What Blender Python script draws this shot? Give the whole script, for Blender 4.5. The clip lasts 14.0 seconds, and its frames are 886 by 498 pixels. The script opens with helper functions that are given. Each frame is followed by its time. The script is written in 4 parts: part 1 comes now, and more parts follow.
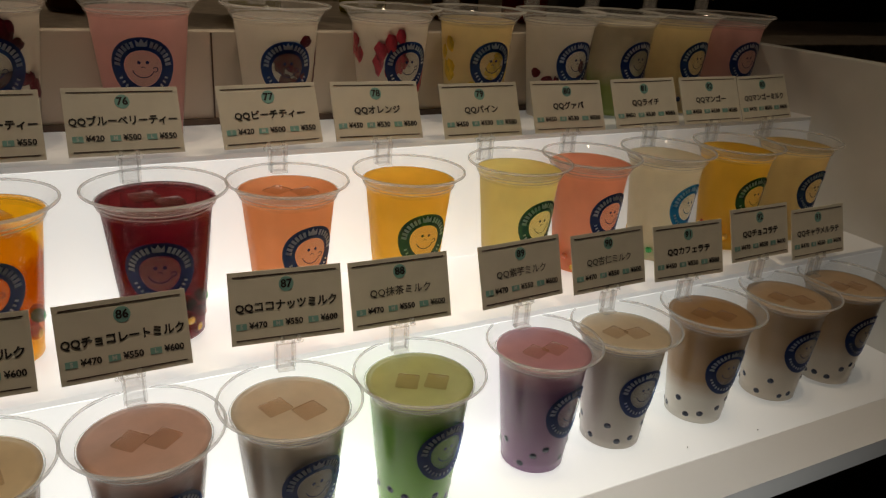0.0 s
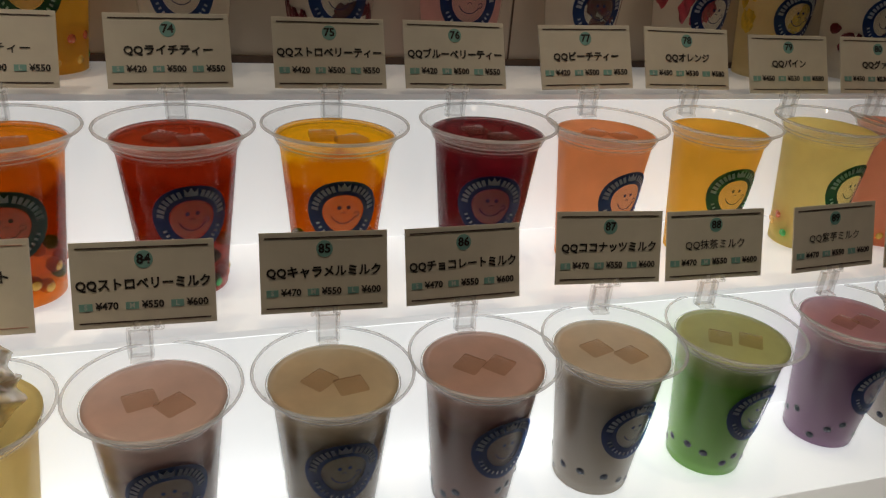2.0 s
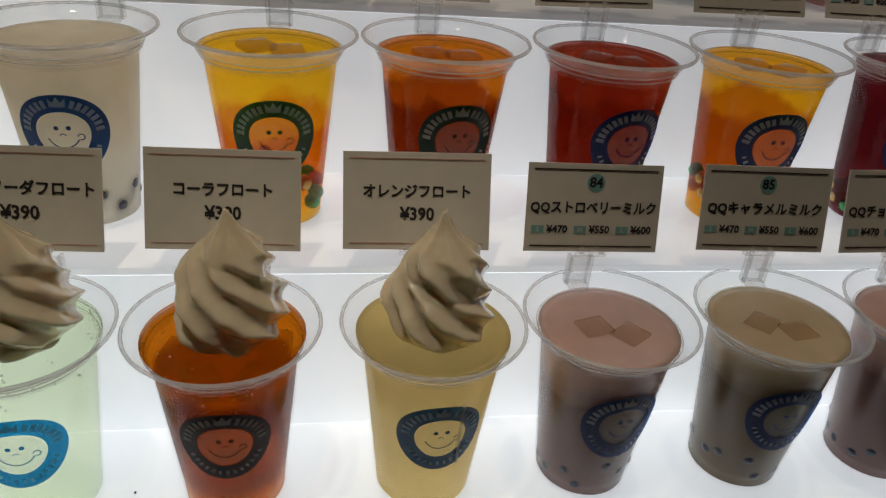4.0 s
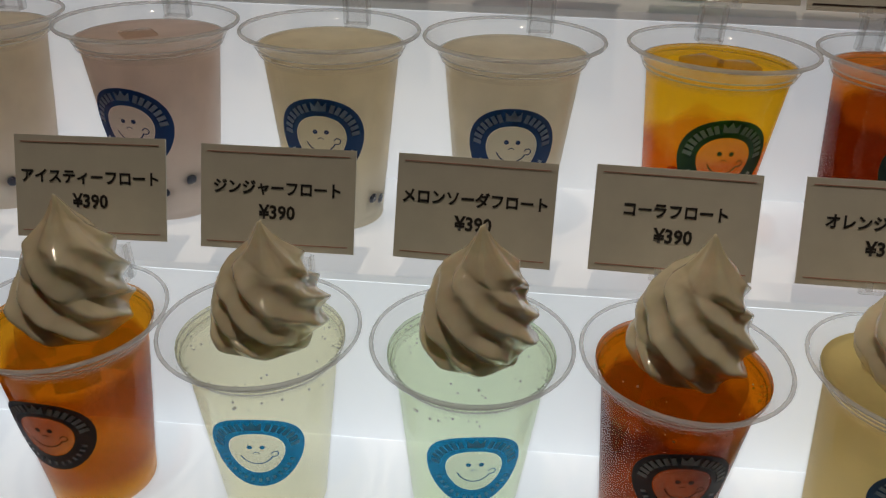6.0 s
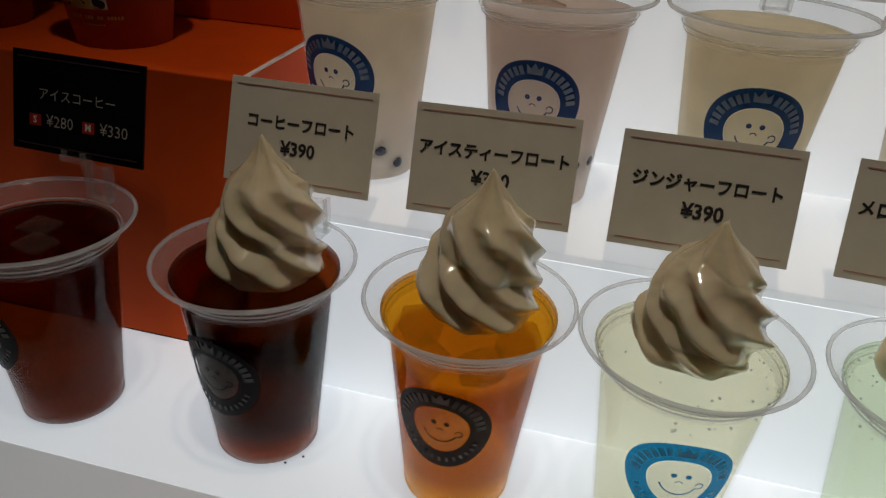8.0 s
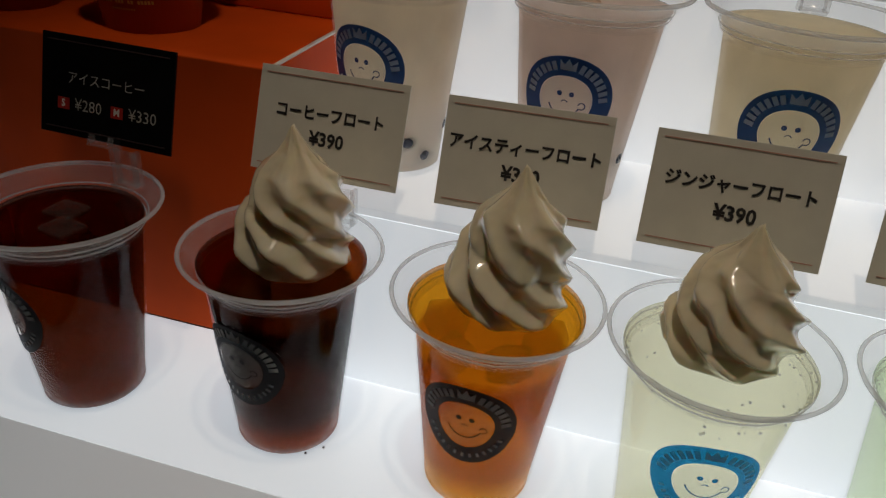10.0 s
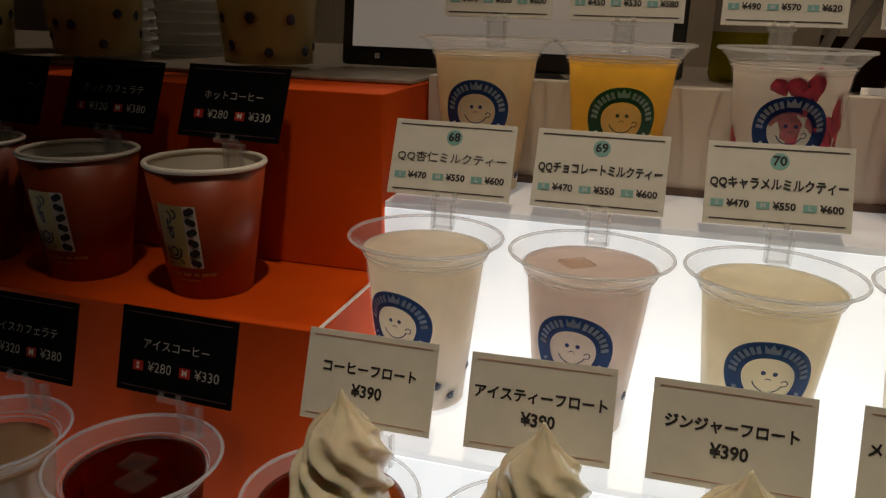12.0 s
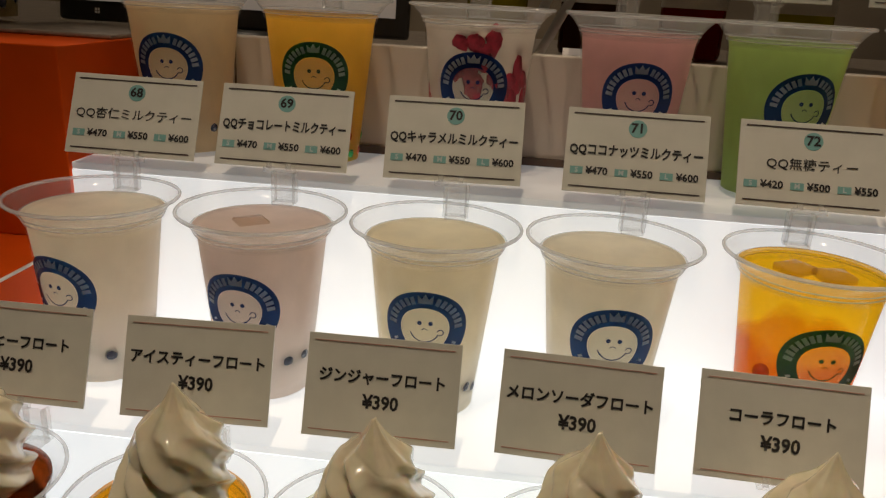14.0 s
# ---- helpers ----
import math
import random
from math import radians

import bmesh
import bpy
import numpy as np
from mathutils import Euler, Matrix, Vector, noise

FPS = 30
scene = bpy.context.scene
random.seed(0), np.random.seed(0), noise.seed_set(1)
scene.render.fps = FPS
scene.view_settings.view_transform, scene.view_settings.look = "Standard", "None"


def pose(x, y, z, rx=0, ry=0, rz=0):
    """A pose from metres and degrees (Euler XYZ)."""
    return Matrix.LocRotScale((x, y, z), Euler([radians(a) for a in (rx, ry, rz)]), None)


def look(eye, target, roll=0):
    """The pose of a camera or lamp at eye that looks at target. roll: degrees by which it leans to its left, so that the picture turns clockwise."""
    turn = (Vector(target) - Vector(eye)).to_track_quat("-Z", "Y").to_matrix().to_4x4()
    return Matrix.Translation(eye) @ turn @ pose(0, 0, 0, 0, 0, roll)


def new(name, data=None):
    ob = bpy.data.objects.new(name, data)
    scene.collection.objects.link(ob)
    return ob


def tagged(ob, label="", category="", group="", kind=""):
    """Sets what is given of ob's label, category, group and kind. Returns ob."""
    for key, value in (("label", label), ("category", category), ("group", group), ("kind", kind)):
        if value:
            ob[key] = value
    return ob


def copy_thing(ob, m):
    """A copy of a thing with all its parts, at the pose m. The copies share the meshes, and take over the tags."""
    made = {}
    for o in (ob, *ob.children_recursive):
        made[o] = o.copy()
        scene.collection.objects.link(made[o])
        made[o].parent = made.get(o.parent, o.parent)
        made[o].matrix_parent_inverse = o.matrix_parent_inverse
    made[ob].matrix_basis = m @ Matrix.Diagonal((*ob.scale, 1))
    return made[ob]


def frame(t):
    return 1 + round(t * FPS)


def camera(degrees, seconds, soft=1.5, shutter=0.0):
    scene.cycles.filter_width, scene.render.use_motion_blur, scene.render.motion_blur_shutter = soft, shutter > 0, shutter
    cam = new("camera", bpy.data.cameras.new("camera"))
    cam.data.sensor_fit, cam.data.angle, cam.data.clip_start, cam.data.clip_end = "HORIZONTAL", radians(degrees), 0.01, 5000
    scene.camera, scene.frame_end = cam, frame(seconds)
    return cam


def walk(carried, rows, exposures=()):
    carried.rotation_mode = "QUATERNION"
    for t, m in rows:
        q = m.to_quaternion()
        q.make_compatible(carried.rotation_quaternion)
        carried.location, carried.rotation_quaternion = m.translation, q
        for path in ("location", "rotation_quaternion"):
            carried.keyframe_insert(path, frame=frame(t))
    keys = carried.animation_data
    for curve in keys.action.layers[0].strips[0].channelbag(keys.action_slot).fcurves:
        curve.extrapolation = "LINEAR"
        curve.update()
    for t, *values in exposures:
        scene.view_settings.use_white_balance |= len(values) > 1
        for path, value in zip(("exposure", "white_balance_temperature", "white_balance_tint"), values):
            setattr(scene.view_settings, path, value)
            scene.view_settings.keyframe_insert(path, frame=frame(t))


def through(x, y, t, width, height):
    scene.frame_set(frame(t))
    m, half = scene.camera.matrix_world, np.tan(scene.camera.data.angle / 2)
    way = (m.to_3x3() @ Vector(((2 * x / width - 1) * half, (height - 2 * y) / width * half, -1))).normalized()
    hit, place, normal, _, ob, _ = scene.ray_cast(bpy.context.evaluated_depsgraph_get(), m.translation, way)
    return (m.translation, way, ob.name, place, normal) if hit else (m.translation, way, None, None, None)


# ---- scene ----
cam = camera(60.2, 14.0, soft=1.3)
PATH = [
    (0, (0.201, 0.148, 0.391), (1.086, 1.782, -0.35), 3.7),
    (0.5, (0.2, 0.15, 0.39), (1.075, 1.789, -0.351), 3.8),
    (1, (0.181, 0.157, 0.39), (1.018, 1.813, -0.354), 4.3),
    (1.5, (0.141, 0.168, 0.384), (0.879, 1.859, -0.387), 4.4),
    (2, (0.076, 0.194, 0.369), (0.647, 1.911, -0.483), 4.6),
    (2.5, (0.015, 0.218, 0.351), (0.411, 1.963, -0.545), 4.8),
    (2.7, (-0.01, 0.229, 0.346), (0.316, 1.973, -0.576), 4.5),
    (4.8, (-0.177, 0.246, 0.337), (0.103, 1.958, -0.659), 5.0),
    (5, (-0.2, 0.239, 0.34), (0.037, 1.965, -0.642), 4.3),
    (5.5, (-0.24, 0.249, 0.327), (-0.196, 1.998, -0.642), 2.5),
    (6, (-0.254, 0.269, 0.323), (-0.376, 2.013, -0.649), 1.7),
    (6.5, (-0.277, 0.279, 0.302), (-0.464, 1.997, -0.704), 2.2),
    (7, (-0.328, 0.269, 0.295), (-0.603, 1.972, -0.717), 3.6),
    (7.5, (-0.361, 0.269, 0.295), (-0.69, 1.959, -0.723), 3.7),
    (8, (-0.405, 0.279, 0.296), (-0.804, 1.978, -0.679), 3.4),
    (8.2, (-0.406, 0.283, 0.293), (-0.817, 1.969, -0.7), 3.3),
    (10.5, (-0.418, 0.274, 0.299), (-0.827, 1.959, -0.696), 4.8),
    (11, (-0.419, 0.265, 0.314), (-0.833, 2.022, -0.548), 3.9),
    (11.5, (-0.416, 0.251, 0.337), (-0.912, 2.057, -0.365), 2.3),
    (12, (-0.416, 0.241, 0.359), (-0.924, 2.081, -0.237), 1.7),
    (12.5, (-0.413, 0.235, 0.371), (-0.932, 2.09, -0.167), 1.8),
    (13, (-0.384, 0.241, 0.374), (-0.83, 2.117, -0.158), 2.2),
    (13.5, (-0.348, 0.255, 0.364), (-0.652, 2.146, -0.209), 2.7),
    (14, (-0.304, 0.269, 0.349), (-0.479, 2.157, -0.288), 3.3),
]

EXPOSURES = [(0, -0.5, 7250, 10), (1, -0.5, 7100, 10), (1.5, -0.6, 6850, 10), (2, -0.72, 6800, 10), (2.5, -0.82, 6500, 10), (5, -1.15, 6350, 10), (6.5, -1.25, 6300, 10), (7.5, -1.2, 6300, 10), (10.5, -1.08, 6350, 10),
             (11, -0.9, 6650, 10), (11.5, -0.7, 6600, 10), (12, -0.45, 6650, 10), (12.5, -0.22, 6750, 10), (13, -0.2, 6750, 10), (14, -0.5, 6700, 10)]
walk(cam, [(t, look(eye, target, roll)) for t, eye, target, roll in PATH], EXPOSURES)
# ---- world and lights ----
rng = random.Random(7)
world = bpy.data.worlds.new("shop_air")
world.use_nodes = True
world.node_tree.nodes["Background"].inputs[0].default_value = (1.0, 0.86, 0.7, 1)
world.node_tree.nodes["Background"].inputs[1].default_value = 0.02
scene.world = world

LAMPS = [(-0.40, 0.28, 1.75, 54, -0.34), (0.15, 0.58, 1.75, 28, 0.17), (0.62, 0.34, 1.75, 32, 0.60), (-0.6, 1.9, 1.75, 30, -0.6), (0.7, 1.9, 1.75, 10, 0.7)]
for lx, ly, lz, power, aim in LAMPS:
    lamp = bpy.data.lights.new("downlight_bulb", "SPOT")
    lamp.shadow_soft_size, lamp.energy, lamp.color = 0.035, power, (1.0, 0.83, 0.64)
    lamp.spot_size, lamp.spot_blend = radians(38 if ly < 1 and abs(lx) > 0.2 else 34 if ly < 1 else 120), 0.9
    new("downlight_bulb", lamp).matrix_world = look((lx, ly, lz - 0.03), (aim, 0.62 if ly < 1 else 1.6, 0.2))


# ---- materials ----
def nodes_of(name):
    m = bpy.data.materials.new(name)
    m.use_nodes = True
    nt = m.node_tree
    return m, nt, nt.nodes, nt.links, nt.nodes["Principled BSDF"], nt.nodes["Material Output"]


def grain(nt, links, scale, detail=4.0, kind="Object"):
    tc = nt.nodes.new("ShaderNodeTexCoord")
    nz = nt.nodes.new("ShaderNodeTexNoise")
    nz.inputs["Scale"].default_value, nz.inputs["Detail"].default_value = scale, detail
    links.new(tc.outputs[kind], nz.inputs["Vector"])
    return nz


def tinted(nt, links, fac, a, b, lo=0.35, hi=0.65):
    r = nt.nodes.new("ShaderNodeValToRGB")
    r.color_ramp.elements[0].position, r.color_ramp.elements[1].position = lo, hi
    r.color_ramp.elements[0].color, r.color_ramp.elements[1].color = (*a, 1), (*b, 1)
    links.new(fac, r.inputs[0])
    return r.outputs[0]


def solid(name, color, rough=0.5, vary=0.12, scale=40.0, bump=0.0, metal=0.0, coat=0.0, glow=0.0, sss=0.0):
    m, nt, nodes, links, b, out = nodes_of(name)
    nz = grain(nt, links, scale)
    lo = tuple(c * (1 - vary) for c in color)
    hi = tuple(min(1, c * (1 + vary)) for c in color)
    links.new(tinted(nt, links, nz.outputs[0], lo, hi), b.inputs["Base Color"])
    b.inputs["Roughness"].default_value, b.inputs["Metallic"].default_value = rough, metal
    b.inputs["Coat Weight"].default_value = coat
    if sss:
        b.inputs["Subsurface Weight"].default_value = sss
        b.inputs["Subsurface Radius"].default_value = (0.012, 0.009, 0.006)
        b.inputs["Subsurface Scale"].default_value = 1.0
    if bump:
        fine = grain(nt, links, scale * 6, 6)
        bp = nodes.new("ShaderNodeBump")
        bp.inputs["Strength"].default_value, bp.inputs["Distance"].default_value = bump, 0.001
        links.new(fine.outputs[0], bp.inputs["Height"])
        links.new(bp.outputs[0], b.inputs["Normal"])
    if glow:
        b.inputs["Emission Color"].default_value = (*color, 1)
        b.inputs["Emission Strength"].default_value = glow
    return m


def light_panel(name, color, strength):
    """Opal acrylic with lamps behind it: it gives off light, a little unevenly, and keeps its sheen."""
    m, nt, nodes, links, b, out = nodes_of(name)
    nz = grain(nt, links, 5.0, 2)
    c = tinted(nt, links, nz.outputs[0], tuple(v * 0.9 for v in color), color, 0.3, 0.6)
    b.inputs["Base Color"].default_value = (0.75, 0.75, 0.75, 1)
    b.inputs["Roughness"].default_value = 0.28
    links.new(c, b.inputs["Emission Color"])
    tc, sep, mr, mu = [nodes.new("ShaderNode" + k) for k in ("TexCoord", "SeparateXYZ", "MapRange", "Math")]
    links.new(tc.outputs["Object"], sep.inputs[0]), links.new(sep.outputs["X"], mr.inputs["Value"])
    # the tubes inside stop short of the right-hand end
    mr.interpolation_type = "SMOOTHSTEP"
    mr.inputs["From Min"].default_value, mr.inputs["From Max"].default_value = 0.40, 0.94
    mr.inputs["To Min"].default_value, mr.inputs["To Max"].default_value = 1.0, 0.10
    mu.operation = "MULTIPLY"
    mu.inputs[1].default_value = strength
    links.new(mr.outputs[0], mu.inputs[0]), links.new(mu.outputs[0], b.inputs["Emission Strength"])
    return m


def gloss_of(nt, links, lw, mix, power, top):
    """Gloss that rises towards grazing view, alike on both sides of a thin wall."""
    pw, ma = nt.nodes.new("ShaderNodeMath"), nt.nodes.new("ShaderNodeMath")
    pw.operation, ma.operation = "POWER", "MULTIPLY_ADD"
    lw.inputs["Blend"].default_value = 0.5
    links.new(lw.outputs["Facing"], pw.inputs[0])
    pw.inputs[1].default_value = power
    links.new(pw.outputs[0], ma.inputs[0])
    ma.inputs[1].default_value, ma.inputs[2].default_value = top, 0.007
    links.new(ma.outputs[0], mix.inputs[0])


def clear_plastic(name, haze, tint=(1, 1, 1), gloss=0.05):
    """Thin clear plastic: mostly see-through, a little milky, shiny at the edges of the curve."""
    m, nt, nodes, links, b, out = nodes_of(name)
    tr, df, gl, mix, mix2, lw = [nodes.new("ShaderNode" + k) for k in ("BsdfTransparent", "BsdfDiffuse", "BsdfGlossy", "MixShader", "MixShader", "LayerWeight")]
    tr.inputs[0].default_value = (*tint, 1)
    df.inputs[0].default_value = (0.86, 0.85, 0.83, 1)
    tl, both = nodes.new("ShaderNodeBsdfTranslucent"), nodes.new("ShaderNodeMixShader")
    tl.inputs[0].default_value = (0.93, 0.93, 0.92, 1)
    both.inputs[0].default_value = 0.7
    links.new(df.outputs[0], both.inputs[1]), links.new(tl.outputs[0], both.inputs[2])
    gl.inputs["Roughness"].default_value = gloss
    gloss_of(nt, links, lw, mix2, 4.0, 0.30)
    mix.inputs[0].default_value = haze
    links.new(tr.outputs[0], mix.inputs[1]), links.new(both.outputs[0], mix.inputs[2])
    links.new(mix.outputs[0], mix2.inputs[1]), links.new(gl.outputs[0], mix2.inputs[2])
    links.new(mix2.outputs[0], out.inputs[0])
    return m


def milk(name, color, low=None, split=0.05, through=0.3, speck=0.06, low_through=0.5):
    """Cloudy drink: scatters light from its surface and lets some through; low is the colour below split: a true layer,
    painted shade or painted floor light.
    """
    m, nt, nodes, links, b, out = nodes_of(name)
    tl, mix = nodes.new("ShaderNodeBsdfTranslucent"), nodes.new("ShaderNodeMixShader")
    nz = grain(nt, links, 55.0, 5)
    c = tinted(nt, links, nz.outputs[0], tuple(v * (1 - speck) for v in color), tuple(min(1, v * (1 + speck)) for v in color))
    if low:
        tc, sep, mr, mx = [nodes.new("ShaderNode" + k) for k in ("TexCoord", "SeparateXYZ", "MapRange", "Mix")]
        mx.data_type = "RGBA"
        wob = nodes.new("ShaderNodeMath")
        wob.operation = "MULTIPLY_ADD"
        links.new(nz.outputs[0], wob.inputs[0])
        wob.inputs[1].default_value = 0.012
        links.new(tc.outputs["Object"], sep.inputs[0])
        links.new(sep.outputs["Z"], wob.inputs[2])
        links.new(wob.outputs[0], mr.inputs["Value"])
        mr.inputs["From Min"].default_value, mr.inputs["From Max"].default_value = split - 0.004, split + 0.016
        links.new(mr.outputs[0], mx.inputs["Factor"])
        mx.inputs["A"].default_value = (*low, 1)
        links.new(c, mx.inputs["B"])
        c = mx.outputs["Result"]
        # below split another share of light passes, which helps paint that shade or glow
        den = nodes.new("ShaderNodeMapRange")
        links.new(mr.outputs[0], den.inputs["Value"])
        den.inputs["To Min"].default_value, den.inputs["To Max"].default_value = low_through, through
        links.new(den.outputs[0], mix.inputs[0])
    gm = nodes.new("ShaderNodeGamma")
    gm.inputs["Gamma"].default_value = 0.7
    links.new(c, gm.inputs[0])
    links.new(c, b.inputs["Base Color"]), links.new(gm.outputs[0], tl.inputs[0])
    b.inputs["Roughness"].default_value = 0.22
    mix.inputs[0].default_value = through
    links.new(b.outputs[0], mix.inputs[1]), links.new(tl.outputs[0], mix.inputs[2])
    links.new(mix.outputs[0], out.inputs[0])
    return m


def tea(name, color, top=None, split=0.085, cloudy=0.05, rough=0.04):
    """Clear drink: tints what is seen through it, slightly cloudy; top is the paler layer of melted ice."""
    m, nt, nodes, links, b, out = nodes_of(name)
    tr, tl, gl, mix, mix2, lw = [nodes.new("ShaderNode" + k) for k in ("BsdfTransparent", "BsdfTranslucent", "BsdfGlossy", "MixShader", "MixShader", "LayerWeight")]
    nz = grain(nt, links, 34.0, 4)
    tc, sep, mr, mx, wob = [nodes.new("ShaderNode" + k) for k in ("TexCoord", "SeparateXYZ", "MapRange", "Mix", "Math")]
    mx.data_type, wob.operation = "RGBA", "MULTIPLY_ADD"
    links.new(nz.outputs[0], wob.inputs[0])
    wob.inputs[1].default_value = 0.034
    links.new(tc.outputs["Object"], sep.inputs[0]), links.new(sep.outputs["Z"], wob.inputs[2])
    links.new(wob.outputs[0], mr.inputs["Value"])
    mr.inputs["From Min"].default_value, mr.inputs["From Max"].default_value = split + 0.010, split + 0.018
    links.new(mr.outputs[0], mx.inputs["Factor"])
    mx.inputs["A"].default_value, mx.inputs["B"].default_value = (*color, 1), (*(top or color), 1)
    # the thin wedge over the raised floor of the cup is paler too
    ft, mx2 = nodes.new("ShaderNodeMapRange"), nodes.new("ShaderNodeMix")
    mx2.data_type = "RGBA"
    links.new(sep.outputs["Z"], ft.inputs["Value"])
    ft.inputs["From Min"].default_value, ft.inputs["From Max"].default_value = 0.010, 0.024
    links.new(ft.outputs[0], mx2.inputs["Factor"])
    mx2.inputs["A"].default_value = (*(top or color), 1)
    links.new(mx.outputs["Result"], mx2.inputs["B"])
    c = mx2.outputs["Result"]
    links.new(c, tr.inputs[0]), links.new(c, tl.inputs[0])
    gl.inputs["Roughness"].default_value = rough
    gloss_of(nt, links, lw, mix2, 4.0, 0.28)
    mix.inputs[0].default_value = cloudy
    links.new(tr.outputs[0], mix.inputs[1]), links.new(tl.outputs[0], mix.inputs[2])
    links.new(mix.outputs[0], mix2.inputs[1]), links.new(gl.outputs[0], mix2.inputs[2])
    links.new(mix2.outputs[0], out.inputs[0])
    return m


def print_ink(name, color, thin, see=0.6):
    """Printing ink on a clear cup: half covers, half colours what shines through."""
    m, nt, nodes, links, b, out = nodes_of(name)
    tr, mix = nodes.new("ShaderNodeBsdfTransparent"), nodes.new("ShaderNodeMixShader")
    b.inputs["Base Color"].default_value = (*color, 1)
    b.inputs["Roughness"].default_value = 0.35
    tr.inputs[0].default_value = (*thin, 1)
    mix.inputs[0].default_value = see
    links.new(b.outputs[0], mix.inputs[1]), links.new(tr.outputs[0], mix.inputs[2])
    links.new(mix.outputs[0], out.inputs[0])
    return m


PANEL = light_panel("lit_opal_acrylic", (0.90, 0.96, 1.0), 1.15)
PANEL_TOP = light_panel("lit_opal_acrylic_upper", (0.92, 0.965, 1.0), 0.86)
PANEL_HI = light_panel("lit_opal_acrylic_top", (0.92, 0.965, 1.0), 0.20)
PANEL_LIP = light_panel("lit_opal_acrylic_edge", (0.90, 0.96, 1.0), 0.44)
WHITE = solid("white_laminate", (0.78, 0.77, 0.74), 0.4, 0.05, 12, 0.05)
BEIGE = solid("cream_laminate", (0.54, 0.48, 0.41), 0.45, 0.06, 9, 0.08)
BROWN_TRIM = solid("dark_bronze_trim", (0.09, 0.05, 0.03), 0.4, 0.2, 60)
DARK = solid("black_laminate", (0.015, 0.013, 0.012), 0.4, 0.3, 20)
ORANGE = solid("orange_gloss_laminate", (0.62, 0.072, 0.004), 0.55, 0.09, 14, 0.05)
ORANGE.node_tree.nodes["Principled BSDF"].inputs["Specular IOR Level"].default_value = 0.10
COUNTER = solid("grey_beige_counter", (0.30, 0.25, 0.20), 0.35, 0.2, 90, 0.1)
ROOM_WALL = solid("warm_shop_wall", (0.40, 0.31, 0.21), 0.7, 0.2, 3, 0.1)
ROOM_FLOOR = solid("dark_shop_floor", (0.10, 0.085, 0.07), 0.35, 0.25, 6, 0.1)
ROOM_CEIL = solid("ceiling_paint", (0.45, 0.42, 0.38), 0.8, 0.08, 4)
CUP = clear_plastic("clear_cup_plastic", 0.004)
RIM = clear_plastic("clear_cup_rim_plastic", 0.10, gloss=0.10)
BEAD = clear_plastic("frosted_bead_plastic", 0.36, gloss=0.15)
STACK = clear_plastic("frosted_stack_plastic", 0.8, gloss=0.2)
CLIP = clear_plastic("clear_clip_plastic", 0.22)
CARD = solid("matt_card_stock", (0.72, 0.70, 0.62), 0.42, 0.03, 70, 0.05)
BLACK_CARD = solid("black_gloss_card", (0.006, 0.006, 0.007), 0.14, 0.3, 50)
INK = solid("black_print", (0.022, 0.02, 0.022), 0.5, 0.1, 90)
BROWN_INK = solid("brown_print", (0.06, 0.035, 0.035), 0.5, 0.1, 90)
PINK_INK = solid("pink_print", (0.55, 0.30, 0.24), 0.5, 0.1, 90)
TEAL_INK = solid("teal_print", (0.22, 0.46, 0.44), 0.5, 0.06, 90)
PALE_INK = solid("pale_print", (0.55, 0.62, 0.60), 0.5, 0.06, 90)
RED_INK = solid("red_print", (0.42, 0.02, 0.012), 0.5, 0.06, 90)
WHITE_INK = solid("white_print", (0.75, 0.74, 0.70), 0.5, 0.05, 90)
GREY_INK = solid("pale_grey_print", (0.40, 0.39, 0.36), 0.5, 0.05, 90)
RED_TAG = solid("red_paper_tag", (0.50, 0.012, 0.03), 0.5, 0.08, 40)
CREAM = solid("wax_soft_serve", (0.86, 0.77, 0.56), 0.15, 0.06, 60, 0.03, coat=0.7, sss=0.3)
PEARL = solid("dark_pearl", (0.035, 0.04, 0.065), 0.2, 0.3, 80)
JELLY_G = solid("green_jelly", (0.05, 0.42, 0.12), 0.25, 0.15, 60)
JELLY_R = solid("red_jelly", (0.60, 0.13, 0.05), 0.25, 0.15, 60)
JELLY_Y = solid("yellow_jelly", (0.75, 0.46, 0.08), 0.25, 0.15, 60)
BERRY = solid("dark_berry", (0.11, 0.006, 0.016), 0.3, 0.5, 120)
STRAW = solid("strawberry_pulp", (0.50, 0.05, 0.08), 0.35, 0.4, 120)
PULP = solid("yellow_fruit_pulp", (0.78, 0.55, 0.06), 0.35, 0.3, 120)
PAPER_CUP = solid("orange_printed_paper", (0.30, 0.046, 0.012), 0.4, 0.12, 30, 0.08)
PAPER = solid("white_paper", (0.72, 0.68, 0.60), 0.55, 0.06, 50, 0.05)
LABEL = solid("olive_label_print", (0.50, 0.40, 0.13), 0.5, 0.1, 60)
GOLD = solid("gold_print", (0.50, 0.30, 0.08), 0.4, 0.1, 60)
# a little glow is added to brighten the tablet screen and the name plate
PALE_GLOW = solid("pale_glowing_plastic", (0.62, 0.54, 0.46), 0.35, 0.05, 6, glow=0.3)
STEEL = solid("brushed_steel", (0.45, 0.43, 0.40), 0.3, 0.1, 60, metal=1.0)
NAVY = print_ink("navy_print", (0.008, 0.030, 0.16), (0.02, 0.12, 0.42), 0.42)
AZURE = print_ink("azure_print", (0.01, 0.09, 0.30), (0.02, 0.30, 0.74), 0.68)
GREEN = print_ink("green_print", (0.008, 0.05, 0.04), (0.03, 0.24, 0.15), 0.42)
BLACK = print_ink("black_blue_print", (0.006, 0.008, 0.016), (0.05, 0.05, 0.07))
PALE = print_ink("white_face_print", (0.70, 0.69, 0.64), (0.96, 0.96, 0.94), 0.85)
PALE_LET = clear_plastic("white_letter_print", 0.85, gloss=0.3)
